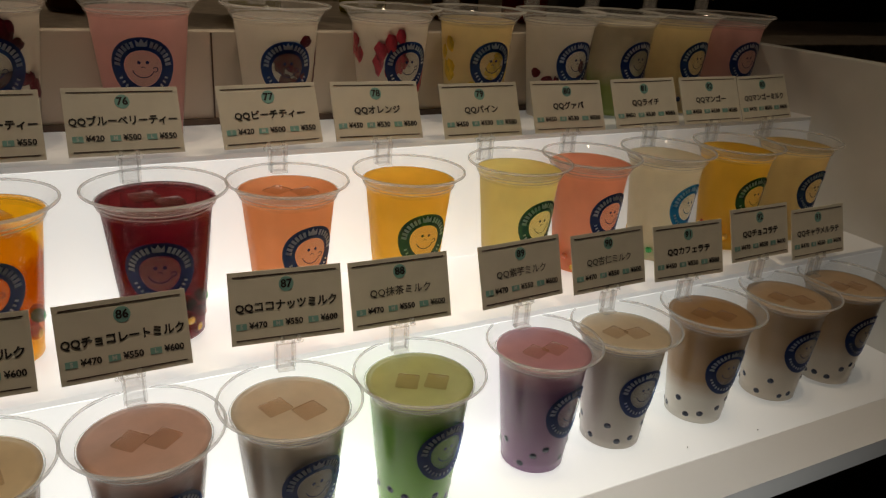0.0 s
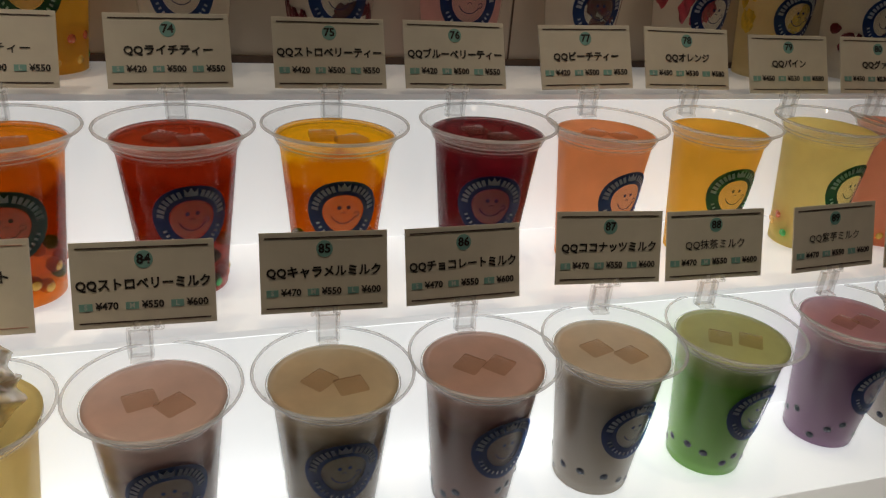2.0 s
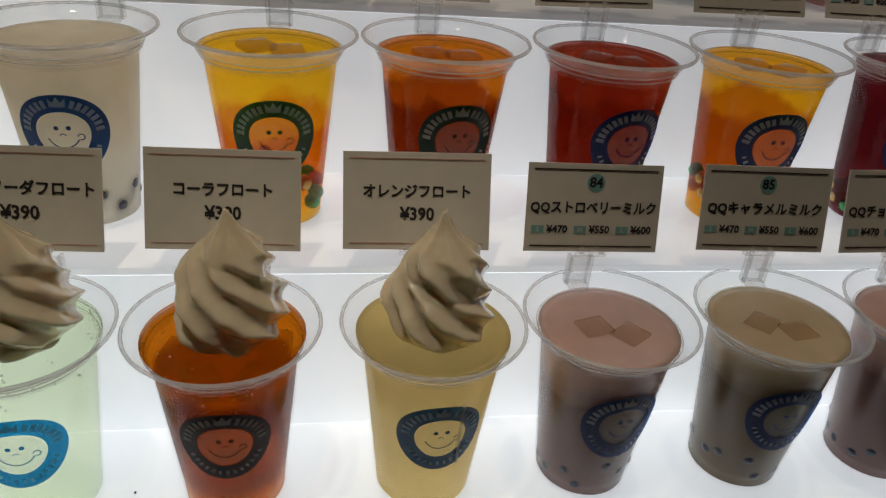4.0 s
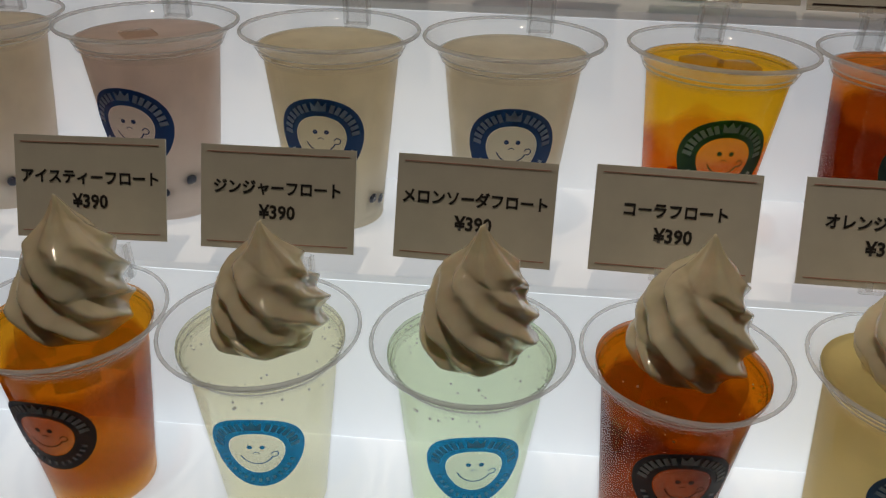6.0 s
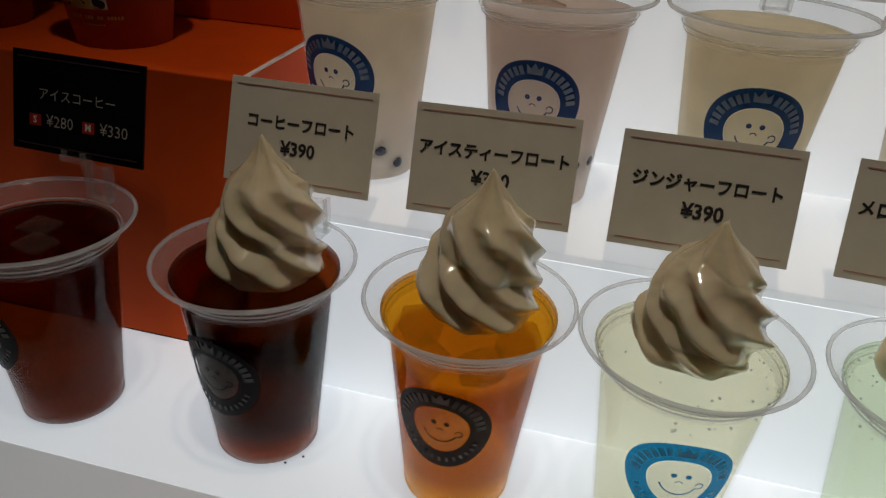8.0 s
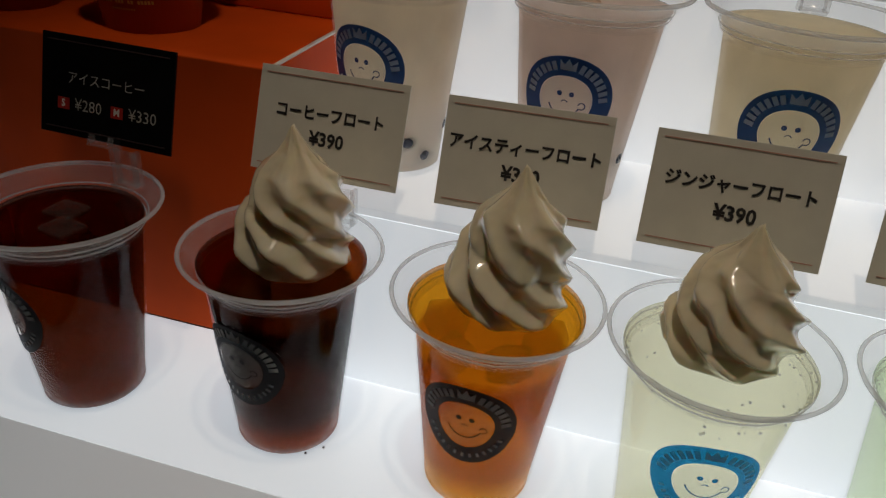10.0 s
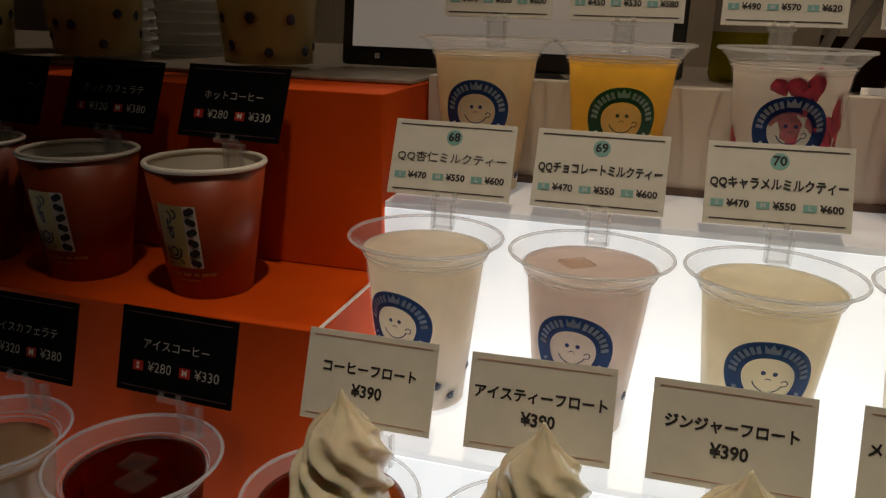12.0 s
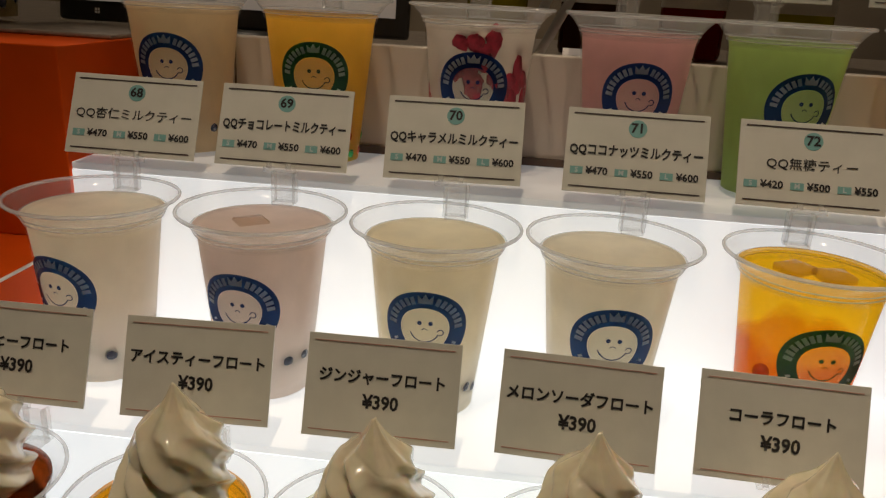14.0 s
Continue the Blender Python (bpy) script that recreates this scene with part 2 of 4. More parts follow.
CHUNK = clear_plastic("amber_ice", 0.22, (0.97, 0.90, 0.70), gloss=0.06)
ICE = clear_plastic("milky_ice", 0.10, (0.88, 0.80, 0.72))


# ---- building helpers ----
def mesh_of(bm, name, material, smooth=True):
    me = bpy.data.meshes.new(name)
    bm.to_mesh(me)
    bm.free()
    for p in me.polygons:
        p.use_smooth = smooth
    for m in material if isinstance(material, (list, tuple)) else [material]:
        me.materials.append(m)
    return me


def part(name, bm, material, parent, label="", smooth=True, m=None):
    """Links a bmesh, or a mesh that is already made, as one object under parent."""
    me = mesh_of(bm, name, material, smooth) if isinstance(bm, bmesh.types.BMesh) else bm
    ob = new(name, me)
    ob.parent = parent
    if m is not None:
        ob.matrix_basis = m
    return tagged(ob, label)


def thing(name, label, category, m, group="", kind=""):
    ob = new(name)
    ob.empty_display_size = 0.01
    ob.matrix_basis = m
    return tagged(ob, label, category, group, kind)


def box(x0, y0, z0, x1, y1, z1, bevel=0.0, bm=None):
    bm = bm or bmesh.new()
    r = bmesh.ops.create_cube(bm, size=1)
    for v in r["verts"]:
        v.co = Vector(((x0 + x1) / 2 + v.co.x * (x1 - x0), (y0 + y1) / 2 + v.co.y * (y1 - y0), (z0 + z1) / 2 + v.co.z * (z1 - z0)))
    if bevel:
        edges = {e for v in r["verts"] for e in v.link_edges}
        bmesh.ops.bevel(bm, geom=list(edges), offset=bevel, segments=2, affect="EDGES", profile=0.5)
    return bm


def lathe(profile, n=40, bm=None):
    """A surface of revolution about z; a radius of 0 closes it with a point."""
    bm = bm or bmesh.new()
    rings = []
    for r, z in profile:
        if r <= 0:
            rings.append([bm.verts.new((0, 0, z))])
        else:
            rings.append([bm.verts.new((r * math.cos(2 * math.pi * i / n), r * math.sin(2 * math.pi * i / n), z)) for i in range(n)])
    for a, b in zip(rings, rings[1:]):
        for i in range(n):
            j = (i + 1) % n
            if len(a) == 1 and len(b) == 1:
                continue
            if len(a) == 1:
                bm.faces.new((a[0], b[j], b[i]))
            elif len(b) == 1:
                bm.faces.new((a[i], a[j], b[0]))
            else:
                bm.faces.new((a[i], a[j], b[j], b[i]))
    return bm


def structure(name, bm, material, label, category, smooth=False):
    ob = new(name, mesh_of(bm, name, material, smooth))
    return tagged(ob, label, category, kind="structure")


# ---- the display: three stepped tiers of lit acrylic ----
LEFT, RIGHT = -0.596, 0.995
Y0, Y1, Y2, Y3 = 0.515, 0.610, 0.735, 0.835
Z1, Z2, PANEL_Z = 0.115, 0.230, 0.310
structure("display_floor", box(-1.6, Y0, -0.012, RIGHT, Y1 + 0.0125, 0), PANEL, "glowing white acrylic lower tier of the drink display", "display shelf")
structure("display_riser", box(LEFT + 0.0005, Y1, 0.0003, RIGHT, Y1 + 0.006, Z1 - 0.005), PANEL, "glowing white acrylic riser behind the front row", "display shelf")
structure("display_floor_middle", box(LEFT, Y1, Z1 - 0.005, RIGHT, Y2, Z1, 0.0008), PANEL_TOP, "glowing white acrylic middle tier of the drink display", "display shelf")
structure("display_riser_middle", box(LEFT, Y2, Z1 - 0.012, RIGHT, Y2 + 0.006, Z2 - 0.005), PANEL_TOP, "glowing white acrylic riser behind the middle row", "display shelf")
structure("display_floor_upper", box(LEFT, Y2, Z2 - 0.005, RIGHT, Y3, Z2, 0.0008), PANEL_HI, "glowing white acrylic upper tier of the drink display", "display shelf")
structure("display_lip", box(-1.6, 0.470, -0.020, 1.015, Y0, -0.0003), PANEL_LIP, "softly lit white front lip of the display", "display shelf")
structure("cabinet_front", box(-1.6, 0.485, -0.92, 1.015, 0.520, -0.0205), DARK, "dark cabinet front under the display", "cabinet")
structure("back_panel", box(LEFT, Y3, Z2 - 0.02, RIGHT, Y3 + 0.016, PANEL_Z, 0.001), BEIGE, "cream laminate upstand behind the top row", "panel")
structure("trim", box(LEFT, Y3 - 0.004, Z2 + 0.0005, RIGHT, Y3 - 0.0005, Z2 + 0.006), BROWN_TRIM, "dark bronze strip at the foot of the upstand", "trim")
for sx in (-0.52, -0.235, 0.05, 0.335, 0.62, 0.9):
    structure("trim", box(sx - 0.0006, Y3 - 0.0012, Z2 + 0.006, sx + 0.0006, Y3 - 0.0003, PANEL_Z - 0.001), BROWN_TRIM, "thin dark joint in the cream upstand", "trim")
structure("wall_east", box(RIGHT, 0.470, -0.012, RIGHT + 0.02, 1.3, 0.300, 0.001), WHITE, "white laminate end panel of the display", "panel")
structure("counter", box(LEFT - 0.003, Y3 + 0.0165, 0.275, 2.2, 1.35, 0.296, 0.002), COUNTER, "grey beige service counter behind the display", "counter")
structure("counter_shelf", box(RIGHT + 0.021, 0.52, -0.05, 2.4, 1.0, 0.20), DARK, "black cabinet beside the display", "cabinet")

# ---- the orange coffee section ----
structure("orange_block", box(-1.6, Y1 + 0.013, 0.0003, LEFT, Y2 + 0.02, 0.175, 0.0008), ORANGE, "glossy orange laminate lower step for hot drinks", "display shelf")
structure("orange_block_upper", box(-1.6, Y2, 0.1753, LEFT - 0.002, Y3 + 0.016, 0.3035, 0.0008), ORANGE, "glossy orange laminate upper step", "display shelf")
structure("counter_strip", box(-1.6, 0.805, 0.3037, LEFT - 0.004, Y3 + 0.5, 0.3070, 0.001), COUNTER, "grey beige counter strip behind the orange step", "counter")
# highlight on the right-hand edge of the orange step, built as a white strip
structure("trim", box(LEFT - 0.0022, Y1 + 0.014, 0.1752, LEFT - 0.0002, Y2 - 0.0005, 0.1764), WHITE, "thin white strip as the highlight on the orange step's edge", "trim")

# ---- the room ----
structure("floor", box(-3.5, -3.2, -0.95, 3.5, 3.6, -0.92), ROOM_FLOOR, "dark shop floor", "floor")
structure("ceiling", box(-3.5, -3.2, 1.80, 3.5, 3.6, 1.84), ROOM_CEIL, "plain shop ceiling", "ceiling")
structure("wall_north", box(-3.5, 2.6, -0.92, 3.5, 2.7, 1.80), ROOM_WALL, "warm brown wall at the back of the shop", "wall")
structure("wall_south", box(-3.5, -3.2, -0.92, 3.5, -3.1, 1.80), ROOM_WALL, "warm brown wall across the aisle", "wall")
structure("wall_west", box(-3.5, -3.1, -0.92, -3.4, 2.6, 1.80), ROOM_WALL, "warm brown side wall", "wall")
structure("wall_far_east", box(3.4, -3.1, -0.92, 3.5, 2.6, 1.80), ROOM_WALL, "warm brown side wall", "wall")
BULB = solid("warm_lamp_glass", (1.0, 0.83, 0.62), 0.3, 0.02, 5, glow=6.0)
for lx, ly, lz, power, aim in LAMPS:
    d = thing("downlight", "round warm ceiling downlight", "lamp", pose(lx, ly, lz), "ceiling downlights")
    part("housing", lathe([(0.046, 0.05), (0.058, 0.05), (0.058, -0.006), (0.05, -0.010), (0.047, -0.002), (0.046, 0.05)], 24), STEEL, d)
    part("lens", lathe([(0, -0.002), (0.044, 0.002), (0.044, 0.02), (0, 0.022)], 24), BULB, d)

# ---- cups ----
WALL = [(0.0262, 0.0), (0.0276, 0.0012), (0.0282, 0.008), (0.0278, 0.0092), (0.0283, 0.0105), (0.0374, 0.0960), (0.0381, 0.0975), (0.0383, 0.0993), (0.0392, 0.1002),
        (0.0395, 0.1022), (0.0408, 0.1033), (0.0420, 0.1052), (0.0440, 0.1072), (0.0460, 0.1090), (0.0472, 0.1102)]


def radius(z, wall=WALL):
    for (r0, z0), (r1, z1) in zip(wall, wall[1:]):
        if z <= z1:
            return r0 + (r1 - r0) * (z - z0) / (z1 - z0)
    return wall[-1][0]


cache = {}


def cup_mesh():
    bm = lathe([(0, 0.0022), (0.024, 0.0016), (0.0262, 0.0)] + WALL[:6], 48)
    return mesh_of(bm, "cup", CUP)


def rim_mesh():
    lip = WALL[5:] + [(0.0480, 0.1096), (0.0485, 0.1104), (0.0481, 0.1114), (0.0468, 0.1112)] + [(r - 0.0008, z + 0.0007) for r, z in reversed(WALL[5:-1])]
    return mesh_of(lathe(lip, 48), "rim", RIM)


def bead_mesh():
    bm = bmesh.new()
    for r, z, t in ((0.0475, 0.1107, 0.0011), (0.0385, 0.0997, 0.0004), (0.0398, 0.1026, 0.0004)):
        lathe([(r + t * math.cos(k * math.pi / 3), z + t * math.sin(k * math.pi / 3)) for k in range(7)], 48, bm)
    return mesh_of(bm, "bead", BEAD)


def liquid_mesh(material, level):
    prof = [(0, 0.003)] + [(radius(z) - 0.0011, z) for z in (0.0032, 0.012, 0.03, 0.05, 0.07, 0.0905, 0.0960, 0.0993, 0.1022) if z < level - 0.002] + [(radius(level) - 0.0016, level), (radius(level) - 0.006, level - 0.0006), (0, level - 0.0007)]
    return mesh_of(lathe(prof, 48), "drink", material)


def wrapped(bm, zc, off):
    """Lays a flat drawing in x and z round the wall of the cup, its middle at height zc facing -y."""
    for v in bm.verts:
        z = zc + v.co.z
        r = radius(z) + off
        a = v.co.x / r
        v.co = Vector((r * math.sin(a), -r * math.cos(a), z))
    bmesh.ops.recalc_face_normals(bm, faces=bm.faces)
    return bm


def flat_ring(r0, r1, n=48, squash=0.0, bm=None, cx=0.0, cz=0.0, a0=0.0, a1=2 * math.pi):
    bm = bm or bmesh.new()
    full = abs(a1 - a0 - 2 * math.pi) < 1e-6
    rows = []
    for i in range(n if full else n + 1):
        a = a0 + (a1 - a0) * i / n
        k = 1 + squash * math.cos(3 * a - math.pi / 2)
        steps = max(2, int((r1 - r0) / 0.004) + 1)
        rows.append([bm.verts.new((cx + (r0 + (r1 - r0) * j / (steps - 1)) * k * math.cos(a), 0, cz + (r0 + (r1 - r0) * j / (steps - 1)) * k * math.sin(a))) for j in range(steps)])
    pairs = list(zip(rows, rows[1:])) + ([(rows[-1], rows[0])] if full else [])
    for p, q in pairs:
        for j in range(len(p) - 1):
            bm.faces.new((p[j], p[j + 1], q[j + 1], q[j]))
    return bm


def bar(bm, cx, cz, w, h, turn):
    c, s = math.cos(turn), math.sin(turn)
    vs = [bm.verts.new((cx + x * c - z * s, 0, cz + x * s + z * c)) for x, z in ((-w / 2, -h / 2), (w / 2, -h / 2), (w / 2, h / 2), (-w / 2, h / 2))]
    bm.faces.new(vs)


LOGO_Z = 0.0612


def logo_meshes(color):
    out = [("badge", mesh_of(wrapped(flat_ring(0.0135, 0.0234, 60, 0.028), LOGO_Z, 0.0003), "badge", color))]
    out.append(("badge_disc", mesh_of(wrapped(flat_ring(0.0002, 0.0131, 48, 0.02), LOGO_Z, 0.0003), "badge_disc", PALE)))
    bm = bmesh.new()
    for n, a_from, a_to in ((7, 172, 112), (7, 68, 8), (13, 205, 335)):
        for i in range(n):
            a = radians(a_from + (a_to - a_from) * i / (n - 1))
            h = 0.0045 if n == 7 else 0.0025
            ring = 0.0186 * (1 + 0.028 * math.cos(3 * a - math.pi / 2))
            bar(bm, ring * math.cos(a), ring * math.sin(a), 0.0023 if n == 7 else 0.0014, h, a - math.pi / 2)
    out.append(("badge_lettering", mesh_of(wrapped(bm, LOGO_Z, 0.0006), "badge_lettering", PALE_LET)))
    bm = bmesh.new()
    pts = [(-0.0036, 0.0160), (-0.0043, 0.0208), (-0.0019, 0.0186), (0, 0.0216), (0.0019, 0.0186), (0.0043, 0.0208), (0.0036, 0.0160)]
    for a, b in zip(pts, pts[1:]):
        bm.faces.new([bm.verts.new((x, 0, z)) for x, z in ((a[0] * 0.9, 0.0160), a, b, (b[0] * 0.9, 0.0160))]) if a[1] > 0.0165 and b[1] > 0.0165 else bm.faces.new([bm.verts.new((x, 0, z)) for x, z in (a, b, (0, 0.0160))])
    out.append(("crown", mesh_of(wrapped(bm, LOGO_Z, 0.0007), "crown", PALE_LET)))
    bm = flat_ring(0.0001, 0.0013, 12, cx=-0.0028, cz=0.0042)
    flat_ring(0.0001, 0.0013, 12, bm=bm, cx=0.0032, cz=0.0042)
    flat_ring(0.0013, 0.0018, 10, bm=bm, cx=0.0, cz=-0.0006, a0=radians(20), a1=radians(160))
    flat_ring(0.0078, 0.0085, 20, bm=bm, cx=0.0, cz=0.0010, a0=radians(200), a1=radians(335))
    flat_ring(0.0014, 0.0020, 10, bm=bm, cx=0.0086, cz=-0.0012, a0=radians(-120), a1=radians(170))
    out.append(("badge_drawing", mesh_of(wrapped(bm, LOGO_Z, 0.0006), "badge_drawing", color)))
    return out


def ball_mesh(name, material, r, lumpy=0.0, seed=0, sub=2):
    bm = bmesh.new()
    bmesh.ops.create_icosphere(bm, subdivisions=sub, radius=r)
    for v in bm.verts:
        if lumpy:
            v.co *= 1 + lumpy * noise.noise(v.co * (1.3 / r) + Vector((seed * 3.1, seed, 0)))
    return mesh_of(bm, name, material)


def ice_mesh():
    return mesh_of(box(-0.0090, -0.0080, -0.003, 0.0090, 0.0080, 0.0014, 0.0012), "ice_cube", ICE)


def chunk_mesh():
    return mesh_of(box(-0.0085, -0.0075, -0.0070, 0.0085, 0.0075, 0.0070, 0.0018), "ice_chunk", CHUNK)


def soft_serve_mesh(seed):
    """A swirl from a star nozzle: pleats that wind up to a bent tip."""
    bm = bmesh.new()
    r0 = random.Random(seed)
    outline = [(0.0, 0.0205), (0.03, 0.0240), (0.10, 0.0268), (0.24, 0.0272), (0.36, 0.0256), (0.46, 0.0232), (0.54, 0.0214), (0.62, 0.0196), (0.69, 0.0166), (0.76, 0.0118), (0.83, 0.0074), (0.90, 0.0042), (0.96, 0.0021), (0.985, 0.0012)]
    H, n, rows = {5: 0.062, 6: 0.067}.get(seed, 0.069), 126, 96
    ph, lean = r0.uniform(0, 6.28), r0.uniform(-0.5, 0.5)
    rings = []
    for k in range(rows):
        h = 0.985 * k / (rows - 1)
        for (h0, a), (h1, b) in zip(outline, outline[1:]):
            if h0 <= h <= h1:
                R = a + (b - a) * (h - h0) / (h1 - h0)
        ring = []
        for i in range(n):
            th = 2 * math.pi * i / n
            wander = 0.22 * noise.noise(Vector((math.cos(th) * 1.3, math.sin(th) * 1.3, h * 3 + seed * 2.7)))
            p = 3.5 * (th + 4.0 * min(h, 0.70) + 0.6 * max(0, h - 0.70) + ph + wander)
            crest = 1 - abs(math.sin(p))
            pleat = 0.55 * crest ** 1.1 + 0.45 * (0.5 + 0.5 * math.cos(2 * p))
            layer = (1.9 * h + th / (2 * math.pi) + ph) % 1.0
            coil = 2.0 * math.sin(math.pi * layer) ** 0.45 - 1.35
            cap = max(0, h - 0.52) / 0.48
            depth = 0.20 * (1 - 0.62 * cap) * min(1, 0.35 + h * 4)
            r = R * (1 - depth * 0.75 + depth * pleat + 0.095 * coil * (1 - cap) ** 0.7)
            r *= 1 + 0.09 * noise.noise(Vector((math.cos(th) * 2, math.sin(th) * 2, h * 5 + seed))) + 0.02 * noise.noise(Vector((math.cos(th) * 6, math.sin(th) * 6, h * 16 + seed)))
            bend = 0.0022 * math.sin(h * 3.0 + lean) * h
            ring.append(bm.verts.new((r * math.cos(th) + bend, r * math.sin(th) + bend * 0.5, H * h + 0.0010 * coil * (1 - h) * min(1, 6 * h))))
        rings.append(ring)
    for a, b in zip(rings, rings[1:]):
        for i in range(n):
            j = (i + 1) % n
            bm.faces.new((a[i], a[j], b[j], b[i]))
    tip = bm.verts.new((0.0009, 0.0002, H * 1.01))
    for i in range(n):
        bm.faces.new((rings[-1][i], rings[-1][(i + 1) % n], tip))
    bm.faces.new(list(reversed(rings[0])))
    return mesh_of(bm, "soft_serve", CREAM)


def foam_mesh(material, seed, level):
    bm = bmesh.new()
    r0 = random.Random(seed)
    for i in range(100):
        a = r0.uniform(0, 6.283)
        z = level + r0.choice((-0.0005, -0.001, -0.002, -0.003, -0.005, -0.008, -0.012, -0.016)) + r0.uniform(-0.001, 0.0004)
        rr = radius(min(z, 0.104)) - 0.0015 - (r0.uniform(0, 0.013) if z > level - 0.002 else 0)
        s = r0.uniform(0.0003, 0.0008)
        bmesh.ops.create_icosphere(bm, subdivisions=1, radius=s, matrix=Matrix.Translation((rr * math.cos(a), rr * math.sin(a), z)))
    return mesh_of(bm, "foam", material)


def get(key, maker):
    if key not in cache:
        cache[key] = maker()
    return cache[key]


BUBBLE = clear_plastic("bubble_film", 0.35, (0.99, 0.99, 0.96))


def drink(x, y, z, label, liquid, ink, level=0.0985, bits="", swirl=0, turn=0.0, ice=0, foam=False, group="drink samples", scale=(0.96, 0.96, 0.94), chunks=0):
    d = thing("drink_cup", label, "drink cup", pose(x, y, z + 0.0004, 0, 0, turn) @ Matrix.Diagonal((*scale, 1)), group)
    part("cup", get("cup", cup_mesh), None, d, "clear plastic cup")
    part("rim", get("rim", rim_mesh), None, d, "clear rolled cup rim")
    part("bead", get("bead", bead_mesh), None, d)
    body = part("liquid", get((liquid.name, level), lambda: liquid_mesh(liquid, level)), None, d)
    first = None
    for name, me in get("logo" + ink.name, lambda: logo_meshes(ink)):
        ob = part(name, me, None, d if first is None else first)
        first = first or ob
    r0 = random.Random(int(x * 1000) + int(y * 7000))
    for i in range(ice):
        a = r0.uniform(-0.6, 0.6)
        part("ice_cube", get("ice", ice_mesh), None, d, m=pose(-0.008 + 0.017 * i, 0.004 - 0.011 * i + r0.uniform(-0.003, 0.003), level - 0.0005, 0, 0, 20 + 40 * a))
    if "p" in bits:
        for i in range(13):
            a = radians(-90 + (i - 6) * 26 + r0.uniform(-7, 7))
            zz = r0.choice((0.011, 0.015, 0.021, 0.026)) + r0.uniform(-0.002, 0.002)
            rr = radius(zz) - 0.0050
            part("tapioca_pearl", get("pearl", lambda: ball_mesh("tapioca_pearl", PEARL, 0.0050)), None, body, m=pose(rr * math.cos(a), rr * math.sin(a), zz))
    if "j" in bits:
        for i in range(16):
            a = radians(-90 + (i - 8) * 21 + r0.uniform(-8, 8))
            zz = r0.choice((0.010, 0.014, 0.020, 0.027)) + r0.uniform(-0.002, 0.002)
            rr = radius(zz) - 0.0048
            jm = r0.choice((JELLY_G, JELLY_R, JELLY_Y, JELLY_Y))
            part("jelly_ball", get("jelly" + jm.name, lambda: ball_mesh("jelly_ball", jm, 0.0050)), None, body, m=pose(rr * math.cos(a), rr * math.sin(a), zz))
    for code, fm in (("b", BERRY), ("s", STRAW), ("f", PULP)):
        if code in bits:
            spots = [(r0.uniform(-100, 100), r0.uniform(0.030, 0.088)) for _ in range(5)]
            for i in range(30):
                sa, sz = spots[i % 5]
                a = radians(-90 + sa + r0.gauss(0, 11))
                zz = min(0.093, max(0.016, sz + r0.gauss(0, 0.008)))
                k = r0.randrange(4)
                rr = radius(zz) - 0.0015
                part("fruit_piece", get(f"fruit{code}{k}", lambda: ball_mesh("fruit_piece", fm, 0.0058, 0.6, k + 1, 2)), None, body, m=pose(rr * math.cos(a), rr * math.sin(a), zz, 0, 0, math.degrees(a)) @ Matrix.Diagonal((0.22, 0.65 + 0.5 * r0.random(), 0.8 + 1.0 * r0.random(), 1)))
    for i in range(chunks):
        a = radians(-90 + (i - chunks / 2 + 0.5) * 62 + r0.uniform(-12, 12))
        zz = level - 0.012 - r0.uniform(0, 0.008)
        rr = radius(zz) - 0.0125
        part("ice_chunk", get("chunk", chunk_mesh), None, body, m=pose(rr * math.cos(a), rr * math.sin(a), zz, r0.uniform(-25, 25), r0.uniform(-25, 25), r0.uniform(0, 90)))
    if foam:
        part("foam", foam_mesh(BUBBLE, int(x * 1000), level), None, body)["kind"] = "stuff"
    if swirl:
        part("soft_serve", get(("swirl", swirl), lambda: soft_serve_mesh(swirl)), None, d, "cream-coloured wax soft-serve swirl", m=pose(0.003, 0.006, level - 0.003, 0, 0, -turn))
    return d


# ---- price cards ----
def letters(text, size, material, parent, x, z, widest=1.0, name="lettering", align="CENTER", lift=0.0004):
    """Writing in the plane of a card, facing -y, its middle at (x, z)."""
    key = (text, size, material.name, align, widest)
    if key not in cache:
        cu = bpy.data.curves.new("lettering", "FONT")
        cu.body, cu.size, cu.align_x, cu.align_y, cu.resolution_u = text, size, align, "CENTER", 2
        cu.offset = size * (0.0 if material.name == "pale_grey_print" else 0.004 if any(ord(ch) > 0x4E00 for ch in text if ord(ch) < 0xA000) else 0.03)
        ob = bpy.data.objects.new("lettering", cu)
        me = bpy.data.meshes.new_from_object(ob)
        bpy.data.objects.remove(ob)
        wide = max(v.co.x for v in me.vertices) - min(v.co.x for v in me.vertices)
        k = min(1.0, widest / wide)
        for v in me.vertices:
            v.co = Vector((v.co.x * k, 0, v.co.y))
        me.materials.clear()
        me.materials.append(material)
        cache[key] = me
    return part(name, cache[key], None, parent, m=pose(x, -lift, z))


def strip(w, h, material, d=0.0003):
    return get(("strip", w, h, material.name), lambda: mesh_of(box(-w / 2, -d, -h / 2, w / 2, 0, h / 2), "strip", material, False))


def disc(r, material):
    def make():
        bm = bmesh.new()
        bmesh.ops.create_cone(bm, cap_ends=True, segments=28, radius1=r, radius2=r, depth=0.0003, matrix=Matrix.Rotation(math.pi / 2, 4, "X"))
        return mesh_of(bm, "disc", material, False)
    return get(("disc", r, material.name), make)


def clip_mesh():
    bm = box(-0.0100, -0.0016, -0.0290, 0.0100, 0.0024, -0.0255, 0.0006)
    for sx in (-0.006, 0.006):
        box(sx - 0.0016, -0.0030, -0.0270, sx + 0.0016, -0.0014, -0.0225, 0.0004, bm)
    return mesh_of(bm, "clip", CLIP, False)


